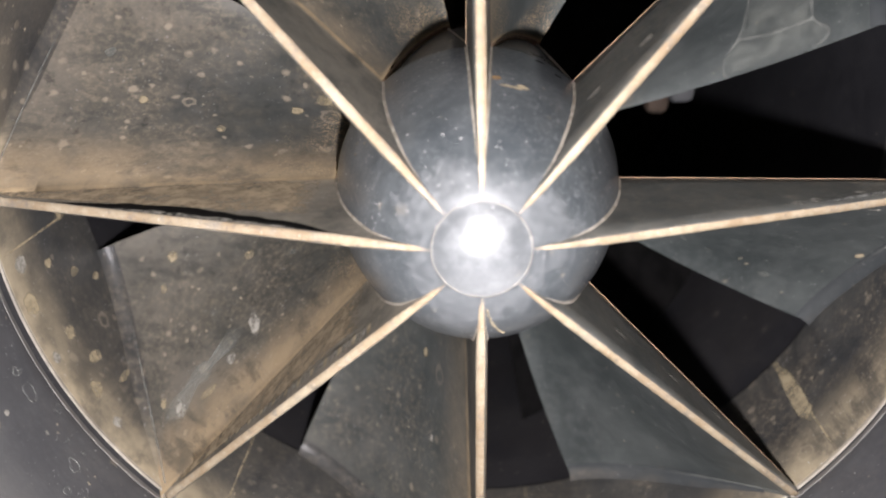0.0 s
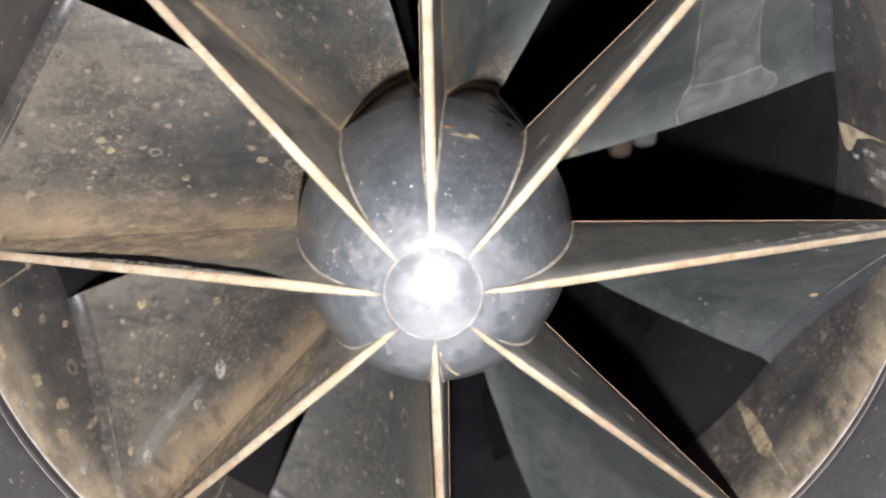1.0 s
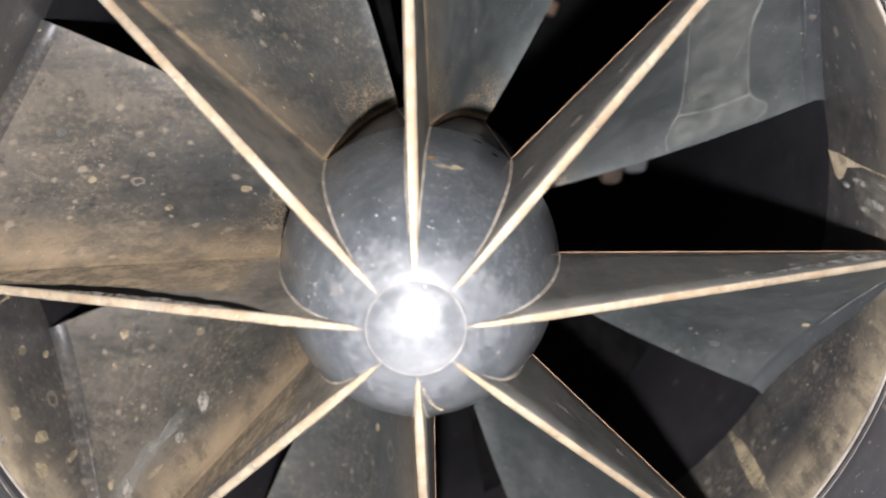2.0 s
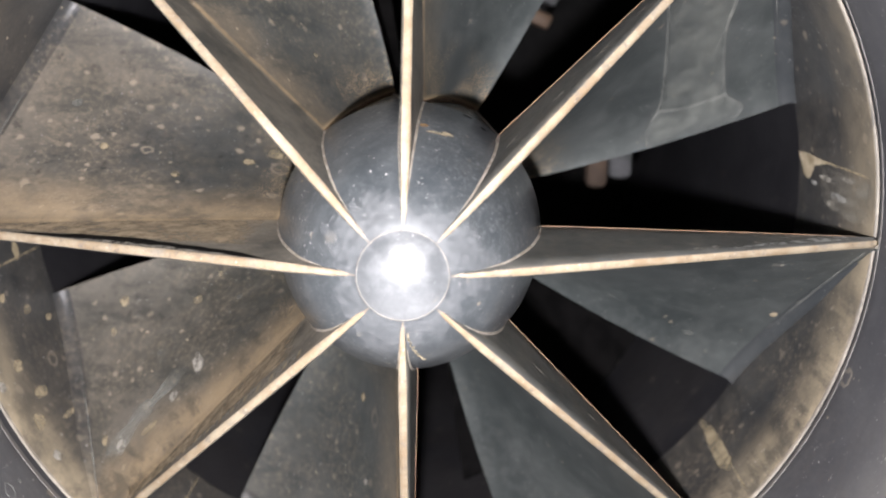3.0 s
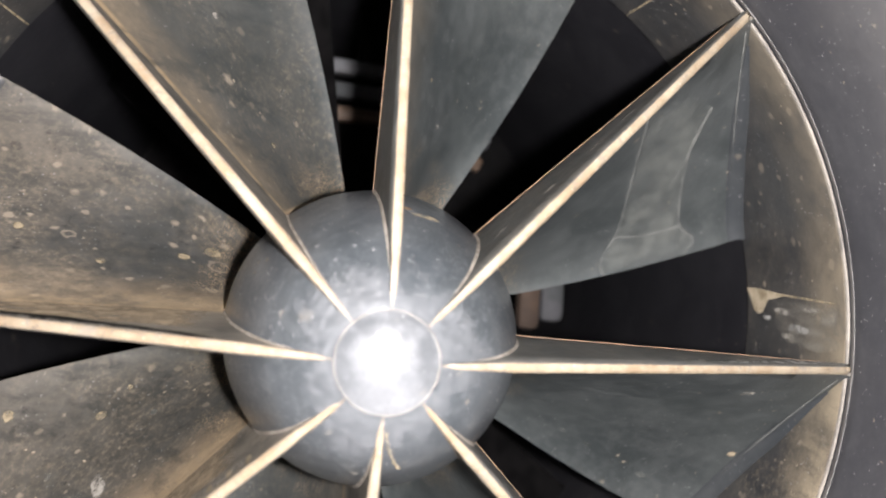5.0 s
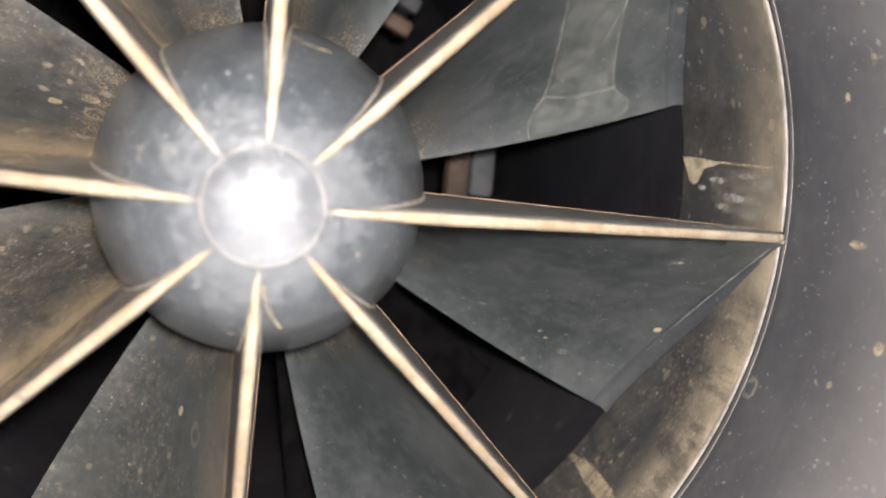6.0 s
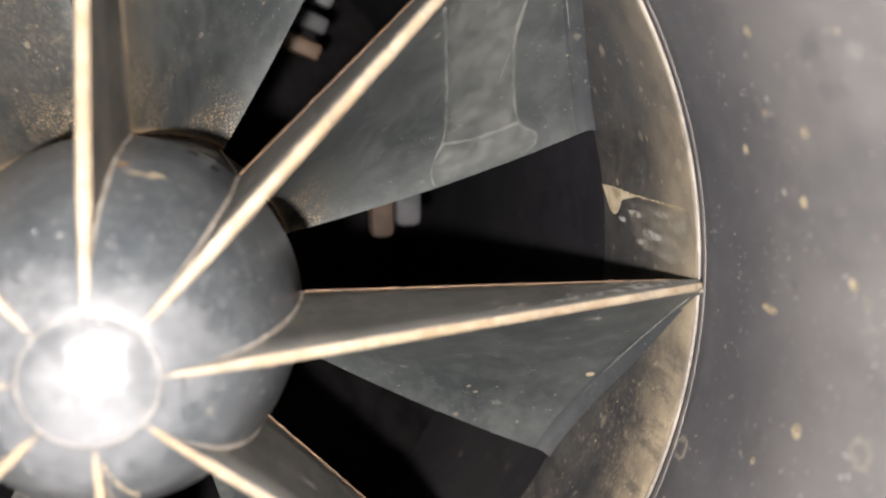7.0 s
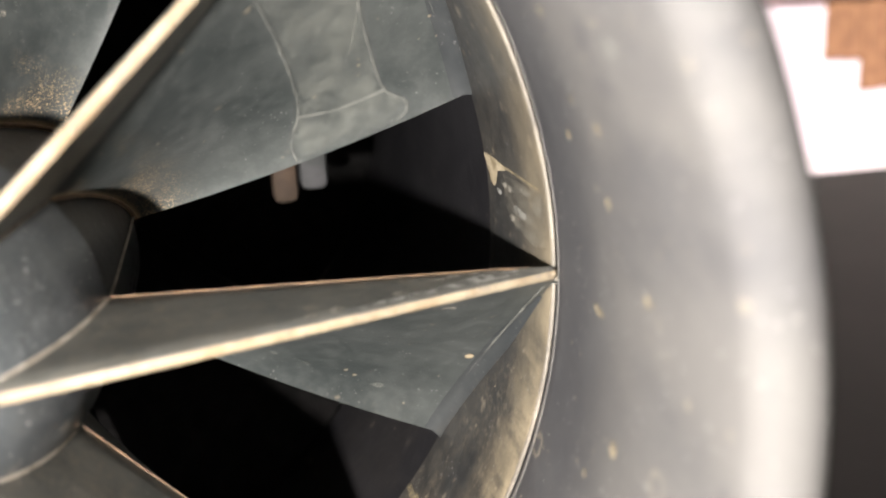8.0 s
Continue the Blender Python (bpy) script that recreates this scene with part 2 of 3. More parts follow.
M_LIP = grimy("lit_lip_tone", (0.15, 0.145, 0.14), (0.32, 0.305, 0.28), 0.8, SILT, 0.1, 0.5, speck=0.5, salt=0.5, spec=0.3)
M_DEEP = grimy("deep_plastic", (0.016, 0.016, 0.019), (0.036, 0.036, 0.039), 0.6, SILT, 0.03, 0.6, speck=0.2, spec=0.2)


def worn_edge():
    m, nt, p = mat("worn_edge")
    c = blend(nt, ramp(nt, grain(nt, 90, 8, 0.78), 0.38, 0.62), (0.265, 0.195, 0.12), (0.37, 0.31, 0.22))
    c = blend(nt, ramp(nt, grain(nt, 480, 6, 0.75), 0.56, 0.72), c, (0.22, 0.205, 0.18))
    c = blend(nt, ramp(nt, grain(nt, 1700, 4, 0.7), 0.60, 0.72), c, (0.55, 0.50, 0.42))
    ln = nt.nodes.new("ShaderNodeVectorMath")
    ln.operation = "LENGTH"
    flat = nt.nodes.new("ShaderNodeVectorMath")
    flat.operation = "MULTIPLY"
    link(nt, place(nt), flat.inputs[0])
    flat.inputs[1].default_value = (1, 0, 1)
    link(nt, flat.outputs[0], ln.inputs[0])
    rubbed = calc(nt, "MULTIPLY", ramp(nt, ln.outputs["Value"], 0.034, 0.012), ramp(nt, grain(nt, 260, 6, 0.7), 0.34, 0.58, 0.3, 1.0))
    c = blend(nt, calc(nt, "MULTIPLY", rubbed, 0.85), c, (0.125, 0.125, 0.12))
    c = blend(nt, calc(nt, "MULTIPLY", ramp(nt, grain(nt, 210, 7, 0.75), 0.52, 0.64), 0.42), c, (0.135, 0.135, 0.135))
    c = blend(nt, calc(nt, "MULTIPLY", ramp(nt, grain(nt, 620, 5, 0.7), 0.57, 0.68), 0.55), c, (0.10, 0.098, 0.095))
    link(nt, c, p.inputs["Base Color"])
    p.inputs["Roughness"].default_value = 0.55
    bumped(nt, p, grain(nt, 1300, 4, 0.7), 0.35, 0.0005)
    return m


def plain(name, col, col2, scale, rough, metal=0.0, bump=0.2, depth=0.0005):
    m, nt, p = mat(name)
    link(nt, blend(nt, ramp(nt, grain(nt, scale, 6, 0.65), 0.35, 0.66), col, col2), p.inputs["Base Color"])
    p.inputs["Roughness"].default_value, p.inputs["Metallic"].default_value = rough, metal
    bumped(nt, p, grain(nt, scale * 6, 4), bump, depth)
    return m


M_EDGE = worn_edge()
M_CREAM = plain("pale_deposit", (0.55, 0.47, 0.33), (0.30, 0.24, 0.15), 500, 0.7)
M_BROWN = plain("brown_silt", (0.30, 0.19, 0.09), (0.16, 0.10, 0.05), 400, 0.85)
# pale tones for the cap joint, root silt and painted edge highlights
M_JOINT = plain("pale_joint_and_glint", (0.42, 0.38, 0.32), (0.22, 0.19, 0.15), 600, 0.6)
M_GLINT_SILT = plain("edge_glint_and_root_silt", (0.32, 0.21, 0.13), (0.15, 0.11, 0.08), 500, 0.6)


def film_mat(name, col, low, high, scale, stretch=None, torn=0.6):
    """A dried film through which the plastic still shows."""
    m, nt, p = mat(name)
    p.inputs["Base Color"].default_value = (*col, 1)
    p.inputs["Roughness"].default_value = 0.45
    uv = nt.nodes.new("ShaderNodeUVMap")
    sep = nt.nodes.new("ShaderNodeSeparateXYZ")
    link(nt, uv.outputs[0], sep.inputs[0])
    rim = calc(nt, "ADD", sep.outputs[0], calc(nt, "MULTIPLY", calc(nt, "SUBTRACT", grain(nt, 900, 4, 0.7), 0.5), torn))
    body = ramp(nt, grain(nt, scale, 6, 0.7, stretch), 0.35, 0.65, low, high)
    link(nt, calc(nt, "MULTIPLY", body, ramp(nt, rim, 1.05, 0.80)), p.inputs["Alpha"])
    return m


M_FILM = film_mat("water_film", (0.33, 0.345, 0.31), 0.06, 0.32, 190)
M_STREAK = film_mat("water_streaks", (0.38, 0.36, 0.30), 0.0, 0.60, 130, (1.0, 0.35, 1.0))
M_FLAKE = film_mat("white_flake", (0.40, 0.38, 0.33), 0.10, 0.95, 500)
M_CRUST = film_mat("pale_crust", (0.46, 0.46, 0.43), 0.15, 0.95, 420)
M_HAZE = film_mat("dry_haze", (0.30, 0.31, 0.32), 0.06, 0.30, 1500, None, 1.9)
M_COAT = film_mat("lit_silt_coat", (0.52, 0.41, 0.27), 0.35, 0.95, 330)
M_LINE = film_mat("dried_line", (0.33, 0.34, 0.31), 0.06, 0.36, 240)
M_TAN = film_mat("tan_film", (0.48, 0.40, 0.26), 0.25, 0.8, 260)
# near-black and dull: the shade of deep gaps, also gouges and dark marks
M_BLACK = plain("gap_shade_and_gouge_black", (0.004, 0.004, 0.004), (0.009, 0.0085, 0.0085), 200, 0.6)
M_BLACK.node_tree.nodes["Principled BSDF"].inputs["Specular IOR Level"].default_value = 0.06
M_BENCH = plain("bench_laminate", (0.011, 0.010, 0.012), (0.018, 0.016, 0.018), 12, 0.8)
M_PAINT = plain("wall_paint", (0.62, 0.60, 0.58), (0.55, 0.54, 0.52), 8, 0.8)
M_FLOOR = plain("concrete", (0.28, 0.27, 0.26), (0.20, 0.195, 0.19), 9, 0.8)
M_GRAVEL = plain("pale_gravel", (0.74, 0.69, 0.70), (0.62, 0.58, 0.58), 6, 0.9)
M_WOOD = plain("brown_boards", (0.30, 0.15, 0.075), (0.20, 0.095, 0.05), 14, 0.65)
M_WHITE = plain("white_paint", (0.80, 0.78, 0.79), (0.74, 0.72, 0.73), 10, 0.5)


# ---- building helpers ----
def done(name, bm, material, parent=None, label="", smooth=True, mats=None):
    me = bpy.data.meshes.new(name)
    bmesh.ops.recalc_face_normals(bm, faces=bm.faces)
    for f in bm.faces:
        f.smooth = smooth
    bm.to_mesh(me)
    bm.free()
    for k in mats or [material]:
        me.materials.append(k)
    if smooth:
        me.set_sharp_from_angle(angle=radians(38))
    ob = new(name, me)
    if parent:
        ob.parent = parent
    if label:
        ob["label"] = label
    return ob


def part(name, bm, material, parent, label="", smooth=True, mats=None):
    return done(name, bm, material, parent, label, smooth, mats)


def empty(name, m):
    ob = new(name)
    ob.matrix_world = m
    ob.empty_display_size = 0.02
    return ob


def lathe(profile, n=128, closed=False):
    """Turn a profile of (radius, depth) in millimetres round the axis (local y)."""
    bm = bmesh.new()
    rows = []
    for r, y in profile:
        if r < 1e-6:
            rows.append([bm.verts.new((0, y / 1000, 0))])
        else:
            rows.append([bm.verts.new((r / 1000 * math.cos(2 * math.pi * k / n), y / 1000, r / 1000 * math.sin(2 * math.pi * k / n))) for k in range(n)])
    pairs = list(zip(rows, rows[1:]))
    if closed:
        pairs.append((rows[-1], rows[0]))
    for a, b in pairs:
        for k in range(n):
            j = (k + 1) % n
            if len(a) == 1 and len(b) == 1:
                continue
            if len(a) == 1:
                bm.faces.new((a[0], b[k], b[j]))
            elif len(b) == 1:
                bm.faces.new((a[k], b[0], a[j]))
            else:
                bm.faces.new((a[k], b[k], b[j], a[j]))
    return bm


def box(lo, hi, bevel=0.0, bm=None):
    bm = bm or bmesh.new()
    c = [(a + b) / 2 for a, b in zip(lo, hi)]
    s = [b - a for a, b in zip(lo, hi)]
    got = bmesh.ops.create_cube(bm, size=1.0, matrix=Matrix.Translation(c) @ Matrix.Diagonal((*s, 1)))
    if bevel:
        edges = {e for v in got["verts"] for e in v.link_edges}
        bmesh.ops.bevel(bm, geom=list(edges), offset=bevel, segments=2, profile=0.5, affect="EDGES")
    return bm


def curve_between(pts, steps):
    """A smooth run through (radius, depth) points (Catmull-Rom)."""
    out = []
    p = [pts[0], *pts, pts[-1]]
    for i in range(1, len(p) - 2):
        for k in range(steps):
            t = k / steps
            a, b, c, d = (Vector(q) for q in p[i - 1:i + 3])
            out.append(tuple(0.5 * (2 * b + (c - a) * t + (2 * a - 5 * b + 4 * c - d) * t * t + (3 * b - a - 3 * c + d) * t ** 3)))
    out.append(tuple(pts[-1]))
    return out


HOME = pose(0, 0, AXIS)

# ---- the pump: a stator with hub, eight vanes and its housing ring ----
RIM, HUB, CHORD = 80.0, 22.8, 37.5  # mm: bore at the front seam, hub radius, depth of the vanes' back edges
stator = tagged(empty("pump_stator", HOME), "black plastic pump stator with eight silt-coated vanes round a blunt hub", "pump stator")

nose = curve_between([(6.66, -26.98), (8.6, -26.2), (11.8, -24.35), (15.6, -20.5), (18.8, -14.4), (21.2, -7.0), (22.6, 0.6), (22.8, 2.4)], 6)
hub = part("hub", lathe([(0.0, -26.6), (6.2, -26.6), *nose, (22.7, 3.0), (22.3, 3.6), (22.3, 37.0), (21.6, 37.8), (0.0, 37.8)]), M_HUB, stator, "grey blunt hub with a hazy dry film")
part("cap", lathe([(0.0, -28.98), (0.8, -28.95), (1.6, -28.86), (2.4, -28.71), (3.2, -28.50), (4.0, -28.23), (4.8, -27.90), (5.6, -27.51), (6.2, -27.19), (6.6, -26.97), (6.6, -26.0), (0.0, -26.0)], 96), M_CAP, hub, "round cap set flush in the hub")


def vane_line(r, j, fin, blade):
    """Middle line of a vane at radius r (mm): angle (degrees) from its front edge and depth (mm), step j."""
    front = -26.5 + (r - 8.0) * 26.2 / 72.0 + 0.06 * max(0.0, 10.5 - r)
    back = 2.3 * (RIM - r) / (RIM - HUB)
    if j <= fin:
        return -1.0, front + (back - front) * j / fin
    u = (j - fin) / blade
    sweep = 33.6 + (29.4 - 33.6) * (r - HUB) / (81.0 - HUB)
    return -1.0 - sweep * u, back + (CHORD - back) * (1 - (1 - u) ** 1.6)


def vane_at(r, j, fin, blade):
    """Middle point and its sideways direction in (arc, depth), both mm."""
    a0, y0 = vane_line(r, max(j - 1, 0), fin, blade)
    a1, y1 = vane_line(r, min(j + 1, fin + blade), fin, blade)
    a, y = vane_line(r, j, fin, blade)
    t = Vector((radians(a1 - a0) * r, y1 - y0))
    t = t.normalized() if t.length > 1e-6 else Vector((0, 1))
    return Vector((radians(a) * r, y)), Vector((-t.y, t.x))


def flank(r, f, side):
    """Half the fin's thickness (mm) at a share f of its depth: moulded fins grow thicker towards their root."""
    deep = 2.3 * (RIM - r) / (RIM - HUB) + 26.5 - (r - 8.0) * 26.2 / 72.0
    return 0.78 + f * ((0.35 + 0.045 * deep) if side > 0 else (0.22 + 0.025 * deep))


def thin(r):
    """The fins run out to a point on the nose."""
    return min(1.0, 0.45 + 0.55 * max(0.0, r - 7.5) / 10.0)


def on_vane(r, j, side, fin=6, blade=22, lift=0.0):
    """A point on a vane's face, in metres: side 1 is the face towards the front."""
    j0 = int(min(max(j, 0), fin + blade - 1e-6))
    f = j - j0
    (c0, n0), (c1, n1) = vane_at(r, j0, fin, blade), vane_at(r, j0 + 1, fin, blade)
    c, n = c0.lerp(c1, f), n0.lerp(n1, f).normalized()
    u = max(0.0, (j - fin) / blade)
    half = ((flank(r, min(1.0, j / fin), side) - 0.78) * (1 - u) ** 3 + 0.78 - 0.38 * u) * thin(r) + lift
    q = c + n * half * side
    ang = q.x / r
    return Vector((r * math.cos(ang), q.y, r * math.sin(ang))) / 1000


def vane_mesh(fin=6, blade=22, steps=110):
    """A straight fin that goes over into a curved blade; the front edge is rounded and worn."""
    bm = bmesh.new()
    rnd = random.Random(11)
    rows = []
    for i in range(steps + 1):
        r = 6.9 + (81.0 - 6.9) * i / steps
        one = [on_vane(r, j, 1, fin, blade) for j in range(fin + blade + 1)]
        two = [on_vane(r, j, -1, fin, blade) for j in range(fin + blade, -1, -1)]
        c, n = vane_at(r, 0, fin, blade)
        tip = []
        for side, ahead in ((-0.52, 0.36), (0.0, 0.52), (0.52, 0.36)):
            q = c + n * side * thin(r) + Vector((0, -ahead * thin(r) + 0.05 * math.sin(r * 0.9) + rnd.uniform(-0.03, 0.03)))
            ang = q.x / r
            tip.append(Vector((r * math.cos(ang), q.y, r * math.sin(ang))) / 1000)
        rows.append([bm.verts.new(v) for v in (*one, *two, *tip)])
    n = len(rows[0])
    worn = {n - 3, n - 2, n - 1}
    for a, b in zip(rows, rows[1:]):
        for k in range(n):
            f = bm.faces.new((a[k], a[(k + 1) % n], b[(k + 1) % n], b[k]))
            f.material_index = 1 if k in worn else 0
    bm.faces.new(rows[0])
    bm.faces.new(rows[-1])
    uv = bm.loops.layers.uv.new("vane")
    spot = {}
    for i, row in enumerate(rows):
        for k, v in enumerate(row):
            last = fin + blade
            spot[v] = (i / steps, k / last) if k <= last else (2 + i / steps, max(0.0, (2 * last + 1 - k) / last))
    for f in bm.faces:
        for lp in f.loops:
            lp[uv].uv = spot[lp.vert]
    return bm


first = part("vane", vane_mesh(), M_VANE, stator, "", mats=[M_VANE, M_EDGE])
first.data.set_sharp_from_angle(angle=radians(62))
sides = {}
for face in first.data.polygons:
    for key in face.edge_keys:
        sides.setdefault(key, set()).add(face.material_index)
for e in first.data.edges:
    if len(sides[e.key]) == 2:
        e.use_edge_sharp = True
vanes = [first]
for k in range(1, 8):
    v = new("vane", first.data)
    v.parent = stator
    v.matrix_basis = pose(0, 0, 0, 0, -45 * k, 0)
    vanes.append(v)

for ks, m in (((3, 6), M_DUSTY), ((4,), M_MUDDY), ((5,), M_SPOTTED)):
    coated = first.data.copy()
    coated.materials[0] = m
    for k in ks:
        vanes[k].data = coated


def fillet_mesh(fin=6, blade=22, steps=6):
    """The hollow where a blade runs into the housing wall."""
    bm = bmesh.new()
    rows = []
    for k in range(41):
        j = 8.0 + 19.9 * k / 40
        size = 0.4 + 1.5 * min(1.0, k / 12)
        foot = on_vane(80.2, j, 1, fin, blade) * 1000
        ang, y = math.atan2(foot.z, foot.x), foot.y
        low = on_vane(80.2 - size, j, 1, fin, blade) * 1000
        j0 = int(j)
        n = vane_at(80.2, j0, fin, blade)[1]
        y2 = max(1.4, y + n.y * size)
        r2, a2 = 80.22 + 0.03 * y2, ang + n.x * size / 80.2
        far = Vector((r2 * math.cos(a2), y2, r2 * math.sin(a2)))
        low = low + (foot - low).normalized() * 0.02
        rows.append([bm.verts.new(((1 - t) ** 2 * low + 2 * t * (1 - t) * foot + t * t * far) / 1000) for t in (i / steps for i in range(steps + 1))])
    for a, b in zip(rows, rows[1:]):
        for i in range(steps):
            bm.faces.new((a[i], a[i + 1], b[i + 1], b[i]))
    return bm


hollow = part("fillet", fillet_mesh(), M_HOLLOW, first)
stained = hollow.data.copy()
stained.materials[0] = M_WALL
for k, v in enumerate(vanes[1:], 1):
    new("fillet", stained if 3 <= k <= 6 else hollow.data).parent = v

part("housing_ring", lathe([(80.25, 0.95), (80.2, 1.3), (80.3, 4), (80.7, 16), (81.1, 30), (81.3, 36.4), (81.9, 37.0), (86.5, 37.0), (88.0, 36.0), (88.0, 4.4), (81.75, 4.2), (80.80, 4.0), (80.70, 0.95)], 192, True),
     M_WALL, stator, "inner wall of the housing with dried silt, water marks and a glow painted at the seam")
part("rim_bead", lathe([(80.48 + 0.27 * math.cos(radians(a)), 0.6 + 0.45 * math.sin(radians(a))) for a in range(0, 360, 30)], 192, True), M_BEAD, stator, "pale worn bead round the bore")

nozzle_profile = [(81.5, 0.6), (81.3, -0.05), (81.1, -0.5), (80.7, -4), (79.4, -18), (77.4, -31), (76.7, -43), (76.5, -51), (76.5, -54)]
nozzle_profile += [(80.0 - 3.5 * math.cos(radians(a)), -54.2 - 3.5 * math.sin(radians(a))) for a in range(12, 172, 16)]
nozzle_profile += [(84.2, -46), (86.5, -24), (89.5, -8), (94.5, -4), (94.5, 3.0), (81.9, 3.0)]
nozzle = tagged(empty("nozzle", pose(-0.0004, 0, AXIS)), "dark grey plastic nozzle ring with a rounded, paler lip", "nozzle")
part("body", lathe(nozzle_profile, 192, True), M_NOZZLE, nozzle)
# pale strip that stands in for light caught by the nozzle's chamfer
part("lit_lip", lathe([(81.46, 0.5), (81.26, -0.06), (81.06, -0.52), (80.96, -1.1), (81.06, -1.15), (81.56, 0.5)], 192, True), M_LIP, nozzle, "pale edge of the nozzle at the seam, with light painted on its chamfer")

# black ring added in the groove so the gap reads as shaded
part("gap_shade_ring", lathe([(80.85, 1.9), (81.1, 1.7), (81.25, 1.8), (81.3, 2.1), (81.3, 3.6), (80.85, 3.6)], 160, True), M_BLACK, stator, "black ring added deep in the seam as the gap's shade")
wear = tagged(empty("pump_housing", HOME), "black plastic pump housing behind the stator", "pump housing")
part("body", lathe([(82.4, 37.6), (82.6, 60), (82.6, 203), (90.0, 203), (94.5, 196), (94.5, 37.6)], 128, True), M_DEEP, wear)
# unseen plate added to close the tube and keep the gaps dark
part("added_back_plate", lathe([(0, 200), (82.4, 200), (82.4, 203), (0, 203)], 96), M_BLACK, wear)

# impeller far inside, near-black so that the gaps' shade is in its colour
impeller = tagged(empty("impeller", HOME), "impeller deep inside the pump housing, coloured near-black for the gaps' shade", "impeller")
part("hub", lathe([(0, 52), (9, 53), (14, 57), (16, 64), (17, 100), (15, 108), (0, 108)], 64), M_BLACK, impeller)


def impeller_blade():
    bm = bmesh.new()
    rows = []
    for i in range(9):
        r = 15 + 66 * i / 8
        row = []
        for side in (1, -1):
            for j in (range(11) if side > 0 else range(10, -1, -1)):
                ang, y = radians(-22 + 44 * j / 10), 66 + 34 * j / 10 + side * 1.2
                row.append(bm.verts.new((r / 1000 * math.cos(ang), y / 1000, r / 1000 * math.sin(ang))))
        rows.append(row)
    n = len(rows[0])
    for a, b in zip(rows, rows[1:]):
        for k in range(n):
            bm.faces.new((a[k], a[(k + 1) % n], b[(k + 1) % n], b[k]))
    bm.faces.new(rows[0])
    bm.faces.new(rows[-1])
    return bm


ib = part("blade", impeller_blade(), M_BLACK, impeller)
ib.matrix_basis = pose(0, 0, 0, 0, -120, 0)
for k in (1,):
    o = new("blade", ib.data)
    o.parent = impeller
    o.matrix_basis = pose(0, 0, 0, 0, -120 - 180 * k, 0)

# ---- the room ----
def slab(name, lo, hi, material, label):
    return tagged(done(name, box(lo, hi), material, None, "", False), label, name.split("_")[0], "", "structure")


slab("floor", (-2.6, -3.2, -0.1), (3.2, 1.8, 0.0), M_FLOOR, "grey concrete floor of the workshop")
slab("ceiling", (-2.6, -3.2, 2.6), (3.2, 1.8, 2.7), M_PAINT, "pale painted ceiling")
slab("wall_south", (-2.6, -3.3, 0.0), (3.2, -3.2, 2.6), M_PAINT, "pale painted wall behind the bench")
slab("wall_west", (-2.7, -3.2, 0.0), (-2.6, 1.8, 2.6), M_PAINT, "pale painted side wall")
slab("wall_east", (3.2, -3.2, 0.0), (3.3, 1.8, 2.6), M_PAINT, "pale painted side wall")
bm = box((-2.6, 1.62, 0.0), (0.85, 1.8, 2.6))
box((2.75, 1.62, 0.0), (3.2, 1.8, 2.6), 0, bm)
box((0.85, 1.62, 0.0), (2.75, 1.8, 0.55), 0, bm)
box((0.85, 1.62, 2.1), (2.75, 1.8, 2.6), 0, bm)
tagged(done("wall_north", bm, M_PAINT, None, "", False), "pale painted wall with a wide window opening", "wall", "", "structure")
window = tagged(done("window_1", box((0.85, 1.70, 0.55), (2.75, 1.74, 0.60)), M_WHITE, None, "", False), "wide window onto bright daylight", "window", "", "structure")
for lo, hi in (((0.85, 1.70, 2.05), (2.75, 1.74, 2.10)), ((0.85, 1.70, 0.60), (0.90, 1.74, 2.05)), ((2.70, 1.70, 0.60), (2.75, 1.74, 2.05))):
    part("window_frame", box(lo, hi, 0.004), M_WHITE, window, "", False)
tagged(done("ground", box((-40, 1.85, -0.3), (60, 60, -0.2)), M_GRAVEL, None, "", False), "pale paved ground outside the window", "ground", "", "structure")

bench = tagged(empty("workbench", pose(0, 0, 0)), "dark workbench under the pump", "workbench")
part("worktop", box((-1.1, -0.45, 0.865), (1.3, 0.47, 0.9055), 0.004), M_BENCH, bench, "", False)
for x in (-1.03, 1.17):
    for y in (-0.40, 0.36):
        part("leg", box((x, y, 0.0), (x + 0.06, y + 0.06, 0.865), 0.003), M_BENCH, bench, "", False)


# ---- joints, edges and deposits on the stator ----
def tube(points, radius, sides=6, taper=1.0):
    """A thin round bead along a run of points."""
    bm = bmesh.new()
    rows = []
    for i, p in enumerate(points):
        t = (points[min(i + 1, len(points) - 1)] - points[max(i - 1, 0)]).normalized()
        u = t.orthogonal().normalized()
        w = t.cross(u)
        fade = radius * (taper + (1 - taper) * min(1.0, 2.5 * i / len(points)))
        rows.append([bm.verts.new(p + (u * math.cos(a) + w * math.sin(a)) * fade) for a in (2 * math.pi * k / sides for k in range(sides))])
    # keep neighbouring rings from twisting against one another
    for a, b in zip(rows, rows[1:]):
        off = min(range(sides), key=lambda o: (a[0].co - b[o].co).length)
        b[:] = b[off:] + b[:off]
        if (a[1].co - b[1].co).length > (a[1].co - b[-1].co).length:
            b[1:] = b[:0:-1]
        for k in range(sides):
            bm.faces.new((a[k], a[(k + 1) % sides], b[(k + 1) % sides], b[k]))
    bm.faces.new(rows[0])
    bm.faces.new(rows[-1])
    return bm


def hub_depth(r):
    for (r0, y0), (r1, y1) in zip(nose, nose[1:]):
        if r0 <= r <= r1 and r1 > r0:
            return y0 + (y1 - y0) * (r - r0) / (r1 - r0)
    return nose[-1][1]


def hub_radius(y):
    for (r0, y0), (r1, y1) in zip(nose, nose[1:]):
        if y0 <= y <= y1:
            return r0 + (r1 - r0) * (y - y0) / (y1 - y0)
    return HUB


